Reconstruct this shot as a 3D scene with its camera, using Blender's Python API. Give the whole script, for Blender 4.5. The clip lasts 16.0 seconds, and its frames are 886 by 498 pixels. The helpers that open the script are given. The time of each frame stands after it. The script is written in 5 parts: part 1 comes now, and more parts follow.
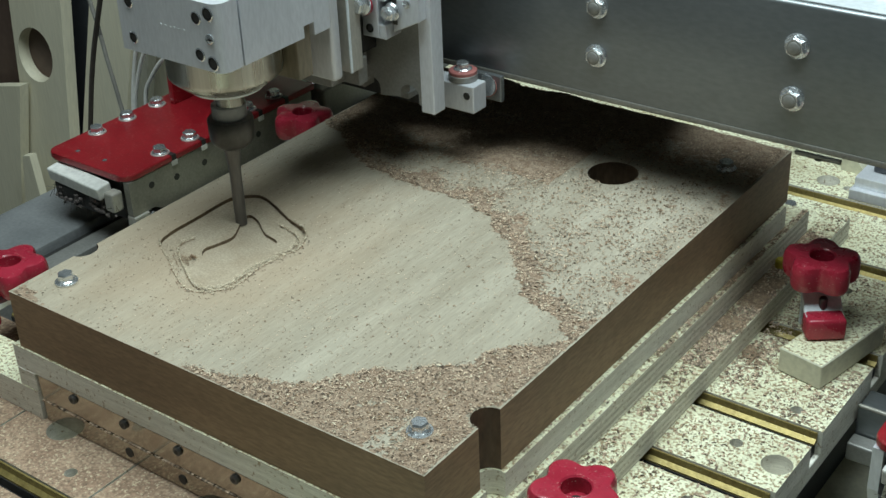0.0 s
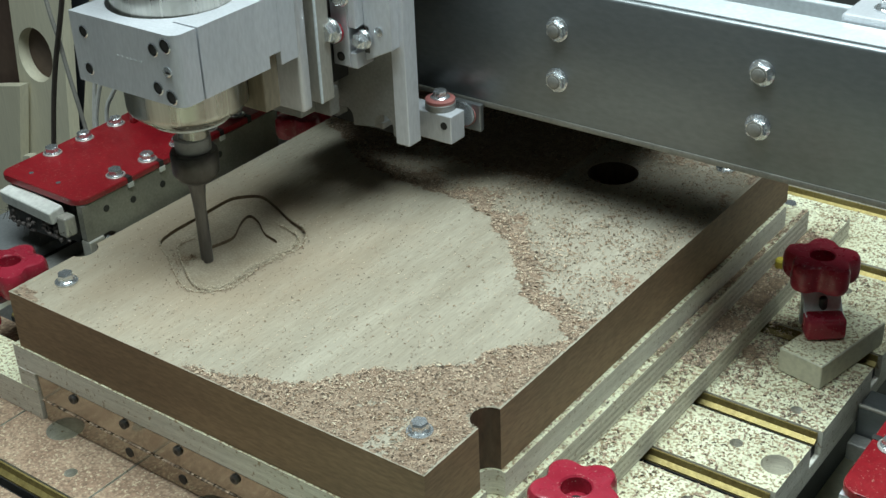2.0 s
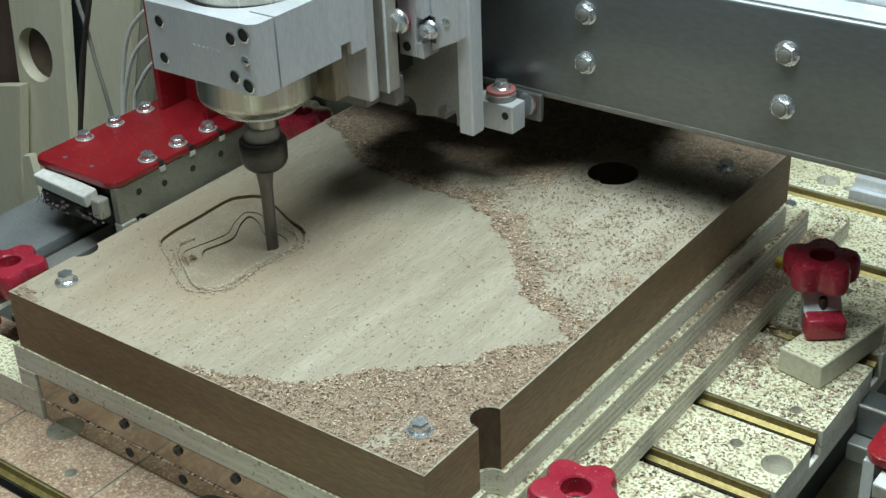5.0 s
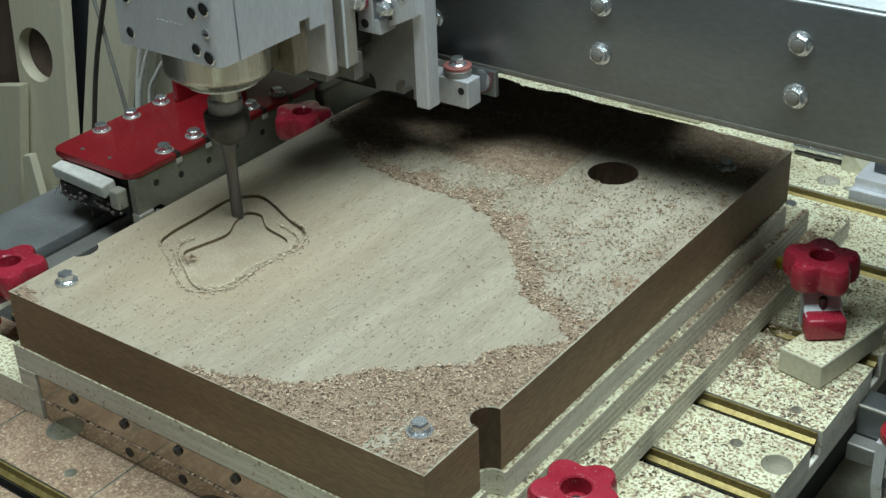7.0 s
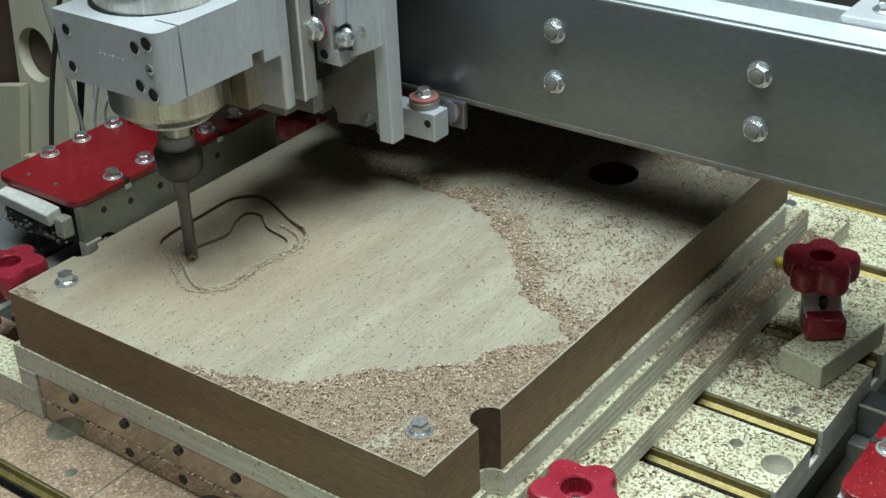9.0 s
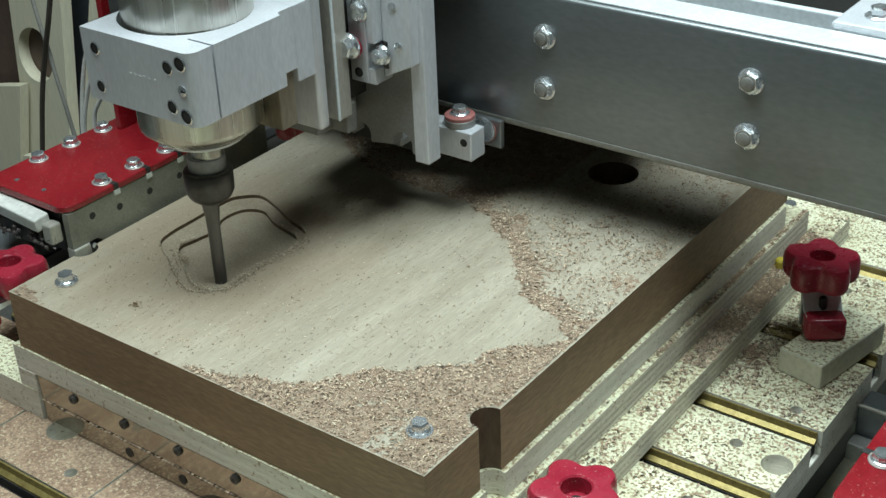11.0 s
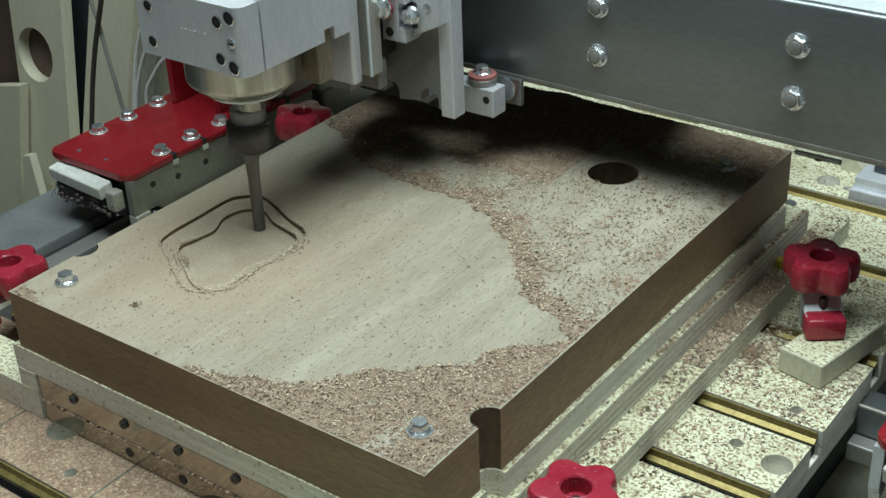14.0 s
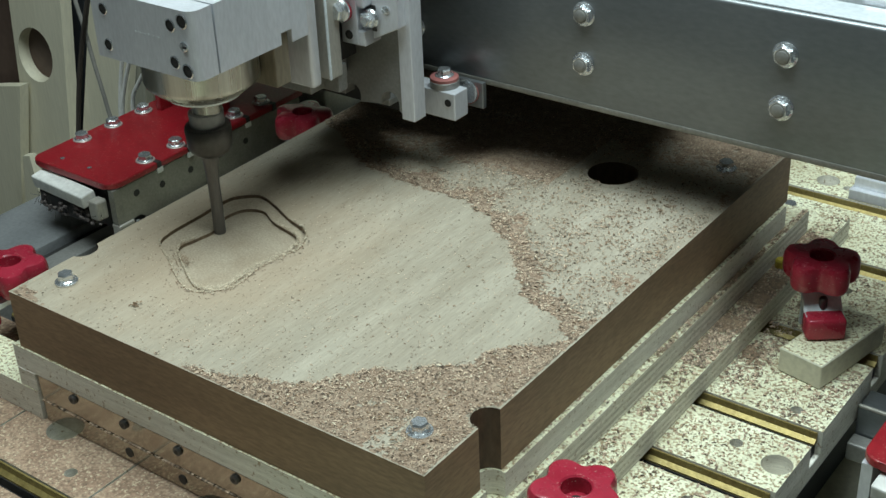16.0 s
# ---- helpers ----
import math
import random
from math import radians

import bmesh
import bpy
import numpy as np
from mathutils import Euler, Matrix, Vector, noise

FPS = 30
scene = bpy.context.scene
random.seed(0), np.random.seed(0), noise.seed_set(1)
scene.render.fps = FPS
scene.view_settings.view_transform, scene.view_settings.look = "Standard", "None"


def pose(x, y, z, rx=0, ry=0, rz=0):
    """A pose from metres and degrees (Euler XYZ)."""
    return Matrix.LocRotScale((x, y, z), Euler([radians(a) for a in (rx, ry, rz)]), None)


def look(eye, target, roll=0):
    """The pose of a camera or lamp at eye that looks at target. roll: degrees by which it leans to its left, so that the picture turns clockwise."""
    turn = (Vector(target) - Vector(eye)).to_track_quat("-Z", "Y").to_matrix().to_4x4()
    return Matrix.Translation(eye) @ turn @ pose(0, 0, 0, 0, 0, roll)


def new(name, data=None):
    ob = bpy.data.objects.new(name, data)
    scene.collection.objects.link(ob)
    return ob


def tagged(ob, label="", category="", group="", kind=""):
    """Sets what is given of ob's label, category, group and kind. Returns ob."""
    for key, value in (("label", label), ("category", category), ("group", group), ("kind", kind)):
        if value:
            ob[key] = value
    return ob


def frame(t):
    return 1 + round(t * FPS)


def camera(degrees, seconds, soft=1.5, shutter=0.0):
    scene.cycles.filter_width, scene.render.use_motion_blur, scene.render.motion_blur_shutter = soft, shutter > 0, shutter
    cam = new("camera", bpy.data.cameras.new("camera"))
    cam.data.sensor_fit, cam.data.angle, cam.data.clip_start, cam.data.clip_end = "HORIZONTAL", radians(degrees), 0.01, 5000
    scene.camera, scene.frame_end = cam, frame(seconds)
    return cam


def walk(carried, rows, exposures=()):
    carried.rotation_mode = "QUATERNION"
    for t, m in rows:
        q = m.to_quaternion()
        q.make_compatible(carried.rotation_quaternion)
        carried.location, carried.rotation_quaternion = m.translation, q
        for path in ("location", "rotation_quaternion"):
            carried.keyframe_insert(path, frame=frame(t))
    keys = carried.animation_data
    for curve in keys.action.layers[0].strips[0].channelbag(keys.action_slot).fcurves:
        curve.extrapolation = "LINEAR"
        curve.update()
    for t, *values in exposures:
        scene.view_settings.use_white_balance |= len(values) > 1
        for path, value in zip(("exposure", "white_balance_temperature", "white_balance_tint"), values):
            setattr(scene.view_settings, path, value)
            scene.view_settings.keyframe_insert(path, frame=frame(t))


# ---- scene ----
cam = camera(36.23, 16.0, soft=1.45)
EYE = Vector((0.7094, -0.4419, 0.4619))
YAW, PITCH = radians(-37.584), radians(29.552)
AHEAD = Vector((math.sin(YAW) * math.cos(PITCH), math.cos(YAW) * math.cos(PITCH), -math.sin(PITCH)))
CAM_POSE = look(EYE, EYE + AHEAD, -2.491)
walk(cam, [(0.0, CAM_POSE), (16.0, CAM_POSE)], exposures=[(0.0, 0.0), (1.5, 0.1), (3.0, 0.26), (4.0, 0.3), (6.3, 0.0), (7.5, -0.02), (9.0, 0.1), (11.3, 0.3), (12.5, 0.24), (13.5, 0.06), (14.5, 0.0), (16.0, 0.03)])

# ---- light: a dim closed workshop under a ceiling strip lamp ----
world = bpy.data.worlds.new("workshop_air")
world.use_nodes = True
scene.world = world
world.node_tree.nodes["Background"].inputs[0].default_value = (0.8, 0.95, 1.0, 1)
world.node_tree.nodes["Background"].inputs[1].default_value = 0.014


def strip_lamp(name, eye, target, sx, sy, watts, colour):
    data = bpy.data.lights.new(name, "AREA")
    data.shape, data.size, data.size_y, data.energy, data.color = "RECTANGLE", sx, sy, watts, colour
    ob = new(name, data)
    ob.matrix_world = look(eye, target)
    return ob


strip_lamp("ceiling_strip_lamp", (0.36, 0.06, 1.50), (0.28, 0.16, 0.0), 1.40, 0.72, 37.9, (0.845, 1.0, 1.01))

# ---- materials ----


def surf(name, c1, c2, scale=30.0, rough=0.6, metal=0.0, fine=400.0, fine_amount=0.2, bump=0.15, bump_dist=0.0006,
         stretch=(1, 1, 1), spots=None, spot_scale=260.0, spot_cut=0.62, spot_stretch=(1, 1, 1), coat=0.0, per_object=0.0, island=False, rough_var=0.12, patch=None):
    m = bpy.data.materials.new(name)
    m.use_nodes = True
    nt = m.node_tree
    b = nt.nodes["Principled BSDF"]
    add, link = nt.nodes.new, nt.links.new
    tc = add("ShaderNodeTexCoord")
    mp = add("ShaderNodeMapping")
    mp.inputs["Scale"].default_value = stretch
    link(tc.outputs["Object"], mp.inputs["Vector"])
    n1 = add("ShaderNodeTexNoise")
    n1.inputs["Scale"].default_value, n1.inputs["Detail"].default_value, n1.inputs["Roughness"].default_value = scale, 5, 0.6
    link(mp.outputs[0], n1.inputs["Vector"])
    r1 = add("ShaderNodeValToRGB")
    r1.color_ramp.elements[0].position, r1.color_ramp.elements[1].position = 0.33, 0.67
    r1.color_ramp.elements[0].color, r1.color_ramp.elements[1].color = (*c1, 1), (*c2, 1)
    link(n1.outputs[0], r1.inputs[0])
    n2 = add("ShaderNodeTexNoise")
    n2.inputs["Scale"].default_value, n2.inputs["Detail"].default_value = fine, 3
    link(mp.outputs[0], n2.inputs["Vector"])
    mr = add("ShaderNodeMapRange")
    mr.inputs[1].default_value, mr.inputs[2].default_value = 0.3, 0.7
    mr.inputs[3].default_value, mr.inputs[4].default_value = 1 - fine_amount, 1 + fine_amount
    link(n2.outputs[0], mr.inputs[0])
    value = mr.outputs[0]
    if per_object or island:
        info = add("ShaderNodeNewGeometry") if island else add("ShaderNodeObjectInfo")
        vr = add("ShaderNodeMapRange")
        vr.inputs[3].default_value, vr.inputs[4].default_value = 1 - per_object, 1 + per_object
        link(info.outputs["Random Per Island" if island else "Random"], vr.inputs[0])
        mul = add("ShaderNodeMath")
        mul.operation = "MULTIPLY"
        link(value, mul.inputs[0])
        link(vr.outputs[0], mul.inputs[1])
        value = mul.outputs[0]
    mx = add("ShaderNodeVectorMath")
    mx.operation = "SCALE"
    link(r1.outputs[0], mx.inputs[0])
    link(value, mx.inputs["Scale"])
    colour = mx.outputs[0]
    height = n2.outputs[0]
    if spots:
        ms = add("ShaderNodeMapping")
        ms.inputs["Scale"].default_value = spot_stretch
        link(tc.outputs["Object"], ms.inputs["Vector"])
        n3 = add("ShaderNodeTexNoise")
        n3.inputs["Scale"].default_value, n3.inputs["Detail"].default_value, n3.inputs["Roughness"].default_value = spot_scale, 2, 0.55
        link(ms.outputs[0], n3.inputs["Vector"])
        r3 = add("ShaderNodeMapRange")
        r3.inputs[1].default_value, r3.inputs[2].default_value = spot_cut - 0.04, spot_cut + 0.05
        link(n3.outputs[0], r3.inputs[0])
        mixer = add("ShaderNodeMix")
        mixer.data_type = "RGBA"
        link(r3.outputs[0], mixer.inputs["Factor"])
        link(colour, mixer.inputs["A"])
        mixer.inputs["B"].default_value = (*spots, 1)
        colour = mixer.outputs["Result"]
    if patch:
        # a broad film of fresh dust round a point, with a broken rim
        centre, radius, tint, most = patch
        away = add("ShaderNodeVectorMath")
        away.operation = "DISTANCE"
        link(tc.outputs["Object"], away.inputs[0])
        away.inputs[1].default_value = centre
        n4 = add("ShaderNodeTexNoise")
        n4.inputs["Scale"].default_value, n4.inputs["Detail"].default_value = 22, 6
        link(tc.outputs["Object"], n4.inputs["Vector"])
        rim = add("ShaderNodeMath")
        rim.operation = "MULTIPLY_ADD"
        link(n4.outputs[0], rim.inputs[0])
        rim.inputs[1].default_value = radius * 0.9
        link(away.outputs["Value"], rim.inputs[2])
        fade = add("ShaderNodeMapRange")
        fade.interpolation_type = "SMOOTHSTEP"
        fade.inputs[1].default_value, fade.inputs[2].default_value = radius * 0.6, radius * 1.8
        fade.inputs[3].default_value, fade.inputs[4].default_value = most, 0.0
        link(rim.outputs[0], fade.inputs[0])
        film = add("ShaderNodeMix")
        film.data_type = "RGBA"
        link(fade.outputs[0], film.inputs["Factor"])
        link(colour, film.inputs["A"])
        film.inputs["B"].default_value = (*tint, 1)
        colour = film.outputs["Result"]
    link(colour, b.inputs["Base Color"])
    rr = add("ShaderNodeMapRange")
    rr.inputs[3].default_value, rr.inputs[4].default_value = max(0.02, rough - rough_var), min(1, rough + rough_var)
    link(n1.outputs[0], rr.inputs[0])
    link(rr.outputs[0], b.inputs["Roughness"])
    b.inputs["Metallic"].default_value = metal
    b.inputs["Coat Weight"].default_value = coat
    bp = add("ShaderNodeBump")
    bp.inputs["Strength"].default_value, bp.inputs["Distance"].default_value = bump, bump_dist
    link(height, bp.inputs["Height"])
    link(bp.outputs[0], b.inputs["Normal"])
    return m


M_DUSTY_TOP = surf("dusty_mahogany_top", (0.315, 0.274, 0.204), (0.425, 0.385, 0.302), 34, 0.85, fine=620, fine_amount=0.10, bump=0.3,
                   stretch=(1, 0.13, 1), spots=(0.19, 0.135, 0.09), spot_scale=620, spot_cut=0.72, patch=((-0.102, -0.112, 0.0445), 0.135, (0.405, 0.302, 0.20), 0.65))
M_MAHOGANY = surf("bare_mahogany_side", (0.20, 0.130, 0.075), (0.315, 0.210, 0.125), 14, 0.6, fine=260, fine_amount=0.18, bump=0.2,
                  stretch=(0.5, 0.5, 2.0))
# hole and notch walls, much darker than the blank's sides
M_BORE = surf("dark_drilled_mahogany", (0.075, 0.046, 0.028), (0.15, 0.095, 0.058), 40, 0.6, fine=260, fine_amount=0.25, bump=0.3, stretch=(1, 1, 0.4))
# cut walls of the pocket, their shadow line put into a darker brown
M_CUT = surf("shaded_cut_pocket_wall", (0.135, 0.092, 0.054), (0.215, 0.155, 0.096), 40, 0.7, fine=400, fine_amount=0.25, bump=0.3)
# brown dust whose colour also holds the shade by knob and gantry
M_SHADED_DUST = surf("brown_shaded_dust", (0.15, 0.098, 0.060), (0.30, 0.215, 0.140), 150, 0.95, fine=800, fine_amount=0.4, bump=1.0, bump_dist=0.001, spots=(0.45, 0.39, 0.26), spot_scale=520, spot_cut=0.66)
M_POCKET = surf("fresh_cut_pocket", (0.355, 0.285, 0.20), (0.43, 0.36, 0.265), 40, 0.9, fine=700, fine_amount=0.18, bump=0.5)
M_PALE_CHIPS = surf("pale_fresh_shavings", (0.46, 0.38, 0.27), (0.58, 0.50, 0.37), 320, 0.85, fine=900, fine_amount=0.2, bump=0.2, per_object=0.3, island=True)
M_SAWDUST = surf("mahogany_sawdust", (0.235, 0.160, 0.108), (0.365, 0.280, 0.20), 140, 0.95, fine=800, fine_amount=0.35, bump=0.9, bump_dist=0.0008, spots=(0.16, 0.10, 0.065), spot_scale=620, spot_cut=0.64)
M_CHIPS = surf("mahogany_shavings", (0.27, 0.185, 0.125), (0.45, 0.355, 0.26), 320, 0.85, fine=900, fine_amount=0.25, bump=0.2, per_object=0.75, island=True)
M_BED = surf("chip_strewn_spoilboard", (0.55, 0.525, 0.35), (0.86, 0.865, 0.645), 22, 0.85, fine=500, fine_amount=0.2, bump=0.4,
             spots=(0.33, 0.255, 0.15), spot_scale=420, spot_cut=0.555)
M_BED_DUST = surf("red_dusted_spoilboard", (0.24, 0.152, 0.10), (0.37, 0.26, 0.178), 30, 0.9, fine=420, fine_amount=0.38, bump=1.0,
                  spots=(0.54, 0.44, 0.30), spot_scale=480, spot_cut=0.615)
M_PLY_EDGE = surf("plywood_edge", (0.64, 0.615, 0.53), (0.83, 0.81, 0.73), 9, 0.75, fine=120, fine_amount=0.16, bump=0.25, stretch=(1, 1, 22), spots=(0.40, 0.32, 0.22), spot_scale=300, spot_cut=0.66)
M_PLY_CROSS = surf("plywood_cross_ply", (0.50, 0.475, 0.40), (0.70, 0.675, 0.59), 30, 0.8, fine=300, fine_amount=0.2, bump=0.3, stretch=(1, 1, 8), spots=(0.33, 0.26, 0.18), spot_scale=420, spot_cut=0.64)
M_PLY = surf("pale_plywood", (0.52, 0.50, 0.375), (0.62, 0.60, 0.47), 8, 0.7, fine=240, fine_amount=0.1, bump=0.15)
M_BRASS = surf("brass_slot_lining", (0.26, 0.195, 0.065), (0.36, 0.285, 0.105), 40, 0.45, spots=(0.42, 0.36, 0.18), spot_scale=700, spot_cut=0.66, metal=0.55, fine=300, fine_amount=0.2, bump=0.1)
M_ALU = surf("machined_aluminium", (0.66, 0.68, 0.72), (0.79, 0.81, 0.85), 22, 0.36, metal=0.35, fine=500, fine_amount=0.06, bump=0.06, stretch=(1, 1, 0.3))
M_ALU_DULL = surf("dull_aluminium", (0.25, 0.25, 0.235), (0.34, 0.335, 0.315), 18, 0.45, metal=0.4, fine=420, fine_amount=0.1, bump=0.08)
M_MIRROR_ALU = surf("polished_aluminium_bar", (0.37, 0.335, 0.285), (0.46, 0.42, 0.36), 25, 0.13, metal=1.0, fine=300, fine_amount=0.06, bump=0.03, rough_var=0.06)
M_ALU_TAN = surf("dusty_tan_aluminium", (0.40, 0.38, 0.33), (0.54, 0.52, 0.47), 22, 0.4, metal=0.3, fine=500, fine_amount=0.1, bump=0.08, stretch=(1, 1, 0.4))
M_TARNISH = surf("tarnished_brown_plate", (0.20, 0.165, 0.115), (0.33, 0.29, 0.215), 30, 0.45, metal=0.3, fine=420, fine_amount=0.15, bump=0.1, stretch=(1, 1, 0.25))
M_STEEL = surf("dark_steel_beam", (0.195, 0.212, 0.220), (0.255, 0.272, 0.280), 9, 0.36, metal=0.7, fine=350, fine_amount=0.07, bump=0.05, stretch=(0.4, 1, 1))
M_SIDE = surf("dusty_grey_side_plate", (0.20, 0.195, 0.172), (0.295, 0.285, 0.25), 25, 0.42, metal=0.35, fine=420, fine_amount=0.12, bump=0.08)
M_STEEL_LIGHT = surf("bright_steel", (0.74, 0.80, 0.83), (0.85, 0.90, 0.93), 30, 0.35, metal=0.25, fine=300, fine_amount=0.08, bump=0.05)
M_ZINC = surf("zinc_plated_bolt", (0.60, 0.63, 0.65), (0.86, 0.89, 0.91), 120, 0.25, metal=0.86, fine=900, fine_amount=0.12, bump=0.25)
M_WASHER = surf("dusty_zinc_washer", (0.40, 0.36, 0.33), (0.60, 0.56, 0.53), 160, 0.45, metal=0.5, fine=900, fine_amount=0.25, bump=0.3, spots=(0.45, 0.24, 0.20), spot_scale=500, spot_cut=0.62)
M_RED = surf("red_enamel", (0.23, 0.008, 0.014), (0.30, 0.013, 0.02), 30, 0.34, fine=300, fine_amount=0.1, bump=0.06, spots=(0.50, 0.26, 0.20), spot_scale=700, spot_cut=0.69, coat=0.2)
M_KNOB = surf("red_plastic", (0.32, 0.018, 0.037), (0.40, 0.028, 0.054), 40, 0.28, fine=300, fine_amount=0.08, bump=0.05, spots=(0.56, 0.30, 0.26), spot_scale=620, spot_cut=0.70, coat=0.12)
# black parts, and the shade painted into slots, gaps and holes
M_BLACK = surf("black_rubber_and_shade", (0.018, 0.018, 0.018), (0.035, 0.033, 0.03), 40, 0.6, fine=300, fine_amount=0.2)
M_COLLET = surf("dark_collet_steel", (0.07, 0.068, 0.065), (0.12, 0.115, 0.11), 40, 0.35, metal=0.7, fine=300, fine_amount=0.1)
M_BIT = surf("carbide_bit_steel", (0.13, 0.125, 0.122), (0.20, 0.195, 0.19), 60, 0.38, metal=0.7, fine=300, fine_amount=0.1, stretch=(3, 3, 0.3))
M_RAIL = surf("grey_rail_steel", (0.22, 0.23, 0.235), (0.31, 0.32, 0.325), 20, 0.4, metal=0.3, fine=300, fine_amount=0.1)
# upright light and dark reflection bands are put into the steel's colour
M_SPINDLE = surf("banded_spindle_steel", (0.30, 0.295, 0.255), (0.66, 0.65, 0.60), 60, 0.26, metal=0.8, fine=400, fine_amount=0.08, bump=0.05, stretch=(1, 1, 0.03))
M_PINK = surf("pink_spacer_washer", (0.33, 0.11, 0.10), (0.42, 0.17, 0.155), 60, 0.5, fine=300, fine_amount=0.1)
M_WALL = surf("workshop_wall_paint", (0.13, 0.133, 0.125), (0.17, 0.173, 0.16), 3, 0.85, fine=90, fine_amount=0.06)
M_FLOOR = surf("concrete_floor", (0.24, 0.23, 0.21), (0.32, 0.31, 0.28), 4, 0.8, fine=120, fine_amount=0.12)
M_PANEL = surf("birch_panel", (0.70, 0.65, 0.49), (0.77, 0.73, 0.57), 3, 0.7, fine=60, fine_amount=0.06, stretch=(5, 5, 0.5))
M_DARKWOOD = surf("dark_brown_board", (0.11, 0.07, 0.055), (0.15, 0.1, 0.075), 8, 0.6, fine=100, fine_amount=0.12)
M_OLIVE = surf("grey_olive_strip", (0.26, 0.255, 0.205), (0.34, 0.33, 0.27), 5, 0.7, fine=80, fine_amount=0.1, stretch=(4, 4, 0.5))
M_SLATE = surf("dark_grey_post", (0.045, 0.050, 0.058), (0.070, 0.076, 0.086), 8, 0.6, fine=120, fine_amount=0.1)
M_WHITE_CABLE = surf("white_cable_sheath", (0.84, 0.83, 0.79), (0.88, 0.87, 0.83), 20, 0.5, fine=200, fine_amount=0.06)
M_CABLE = surf("brown_cable_sheath", (0.055, 0.045, 0.038), (0.085, 0.07, 0.06), 20, 0.5, fine=200, fine_amount=0.1)
M_GREY_CABLE = surf("grey_cable_sheath", (0.24, 0.23, 0.21), (0.3, 0.29, 0.26), 20, 0.5, fine=200, fine_amount=0.1)
M_PLASTIC_WHITE = surf("off_white_wiper_plastic", (0.60, 0.60, 0.56), (0.72, 0.72, 0.68), 40, 0.5, fine=200, fine_amount=0.12)
M_LINT = surf("grey_brown_lint", (0.05, 0.042, 0.04), (0.17, 0.145, 0.135), 300, 0.95, fine=900, fine_amount=0.4, bump=0.6)
M_BLUE = surf("blue_tape", (0.03, 0.06, 0.20), (0.05, 0.09, 0.28), 30, 0.5, fine=200, fine_amount=0.1)
M_YELLOW = surf("yellow_plastic", (0.42, 0.34, 0.03), (0.5, 0.4, 0.05), 30, 0.5, fine=200, fine_amount=0.1)

# ---- building helpers ----
OFFSET = {}


def thing(name, origin, label, category, group="", kind=""):
    ob = new(name)
    ob.empty_display_size = 0.02
    ob.location = origin
    OFFSET[ob.name] = Vector(origin)
    return tagged(ob, label, category, group, kind)


def part(name, bm, material, parent, label="", smooth=False, extra=()):
    """One mesh under a thing or a part; bm is in world places."""
    off = OFFSET[parent.name]
    bmesh.ops.recalc_face_normals(bm, faces=bm.faces)
    bmesh.ops.translate(bm, verts=bm.verts, vec=-off)
    me = bpy.data.meshes.new(name)
    if smooth:
        for f in bm.faces:
            f.smooth = True
        for e in bm.edges:
            if len(e.link_faces) == 2 and e.calc_face_angle(0) > 0.6:
                e.smooth = False
    bm.to_mesh(me)
    bm.free()
    for m in (material, *extra):
        me.materials.append(m)
    ob = new(name, me)
    ob.parent = parent
    OFFSET[ob.name] = off
    return tagged(ob, label)


def alone(name, bm, material, origin, label, category, group="", kind="", smooth=False, extra=()):
    """A thing that is one mesh."""
    bmesh.ops.recalc_face_normals(bm, faces=bm.faces)
    bmesh.ops.translate(bm, verts=bm.verts, vec=-Vector(origin))
    me = bpy.data.meshes.new(name)
    if smooth:
        for f in bm.faces:
            f.smooth = True
        for e in bm.edges:
            if len(e.link_faces) == 2 and e.calc_face_angle(0) > 0.6:
                e.smooth = False
    bm.to_mesh(me)
    bm.free()
    for m in (material, *extra):
        me.materials.append(m)
    ob = new(name, me)
    ob.location = origin
    OFFSET[ob.name] = Vector(origin)
    return tagged(ob, label, category, group, kind)


def again(ob, vec, parent=None, rot=None):
    """The same mesh once more, moved by vec, under parent."""
    o = ob.copy()
    scene.collection.objects.link(o)
    parent = parent or ob.parent
    o.parent = parent
    o.location = ob.location + Vector(vec)
    if rot is not None:
        o.rotation_euler = rot
    OFFSET[o.name] = OFFSET[parent.name]
    return o


def box(x0, x1, y0, y1, z0, z1, bevel=0.0, bm=None, m=None, segments=2):
    own = bmesh.new()
    bmesh.ops.create_cube(own, size=1.0)
    for v in own.verts:
        v.co = Vector((x0 + (v.co.x + 0.5) * (x1 - x0), y0 + (v.co.y + 0.5) * (y1 - y0), z0 + (v.co.z + 0.5) * (z1 - z0)))
    if bevel:
        bmesh.ops.bevel(own, geom=own.edges[:], offset=bevel, segments=segments, profile=0.5, affect="EDGES")
    if m is not None:
        bmesh.ops.transform(own, matrix=m, verts=own.verts)
    if bm is None:
        return own
    return merge(bm, own)


def merge(bm, other):
    tmp = bpy.data.meshes.new("tmp")
    other.to_mesh(tmp)
    other.free()
    bm.from_mesh(tmp)
    bpy.data.meshes.remove(tmp)
    return bm


def lathe(profile, n=32, centre=(0, 0, 0), axis="z", bm=None):
    """A body turned from (radius, height) pairs about an axis through centre."""
    own = bmesh.new()
    rings = []
    for r, h in profile:
        rings.append([own.verts.new((r * math.cos(2 * math.pi * i / n), r * math.sin(2 * math.pi * i / n), h)) for i in range(n)])
    for a, b in zip(rings, rings[1:]):
        for i in range(n):
            own.faces.new((a[i], a[(i + 1) % n], b[(i + 1) % n], b[i]))
    own.faces.new(rings[0][::-1])
    own.faces.new(rings[-1])
    turn = {"z": Matrix(), "y": Matrix.Rotation(radians(90), 4, "X"), "x": Matrix.Rotation(radians(90), 4, "Y")}[axis]
    bmesh.ops.transform(own, matrix=Matrix.Translation(centre) @ turn, verts=own.verts)
    if bm is None:
        return own
    return merge(bm, own)


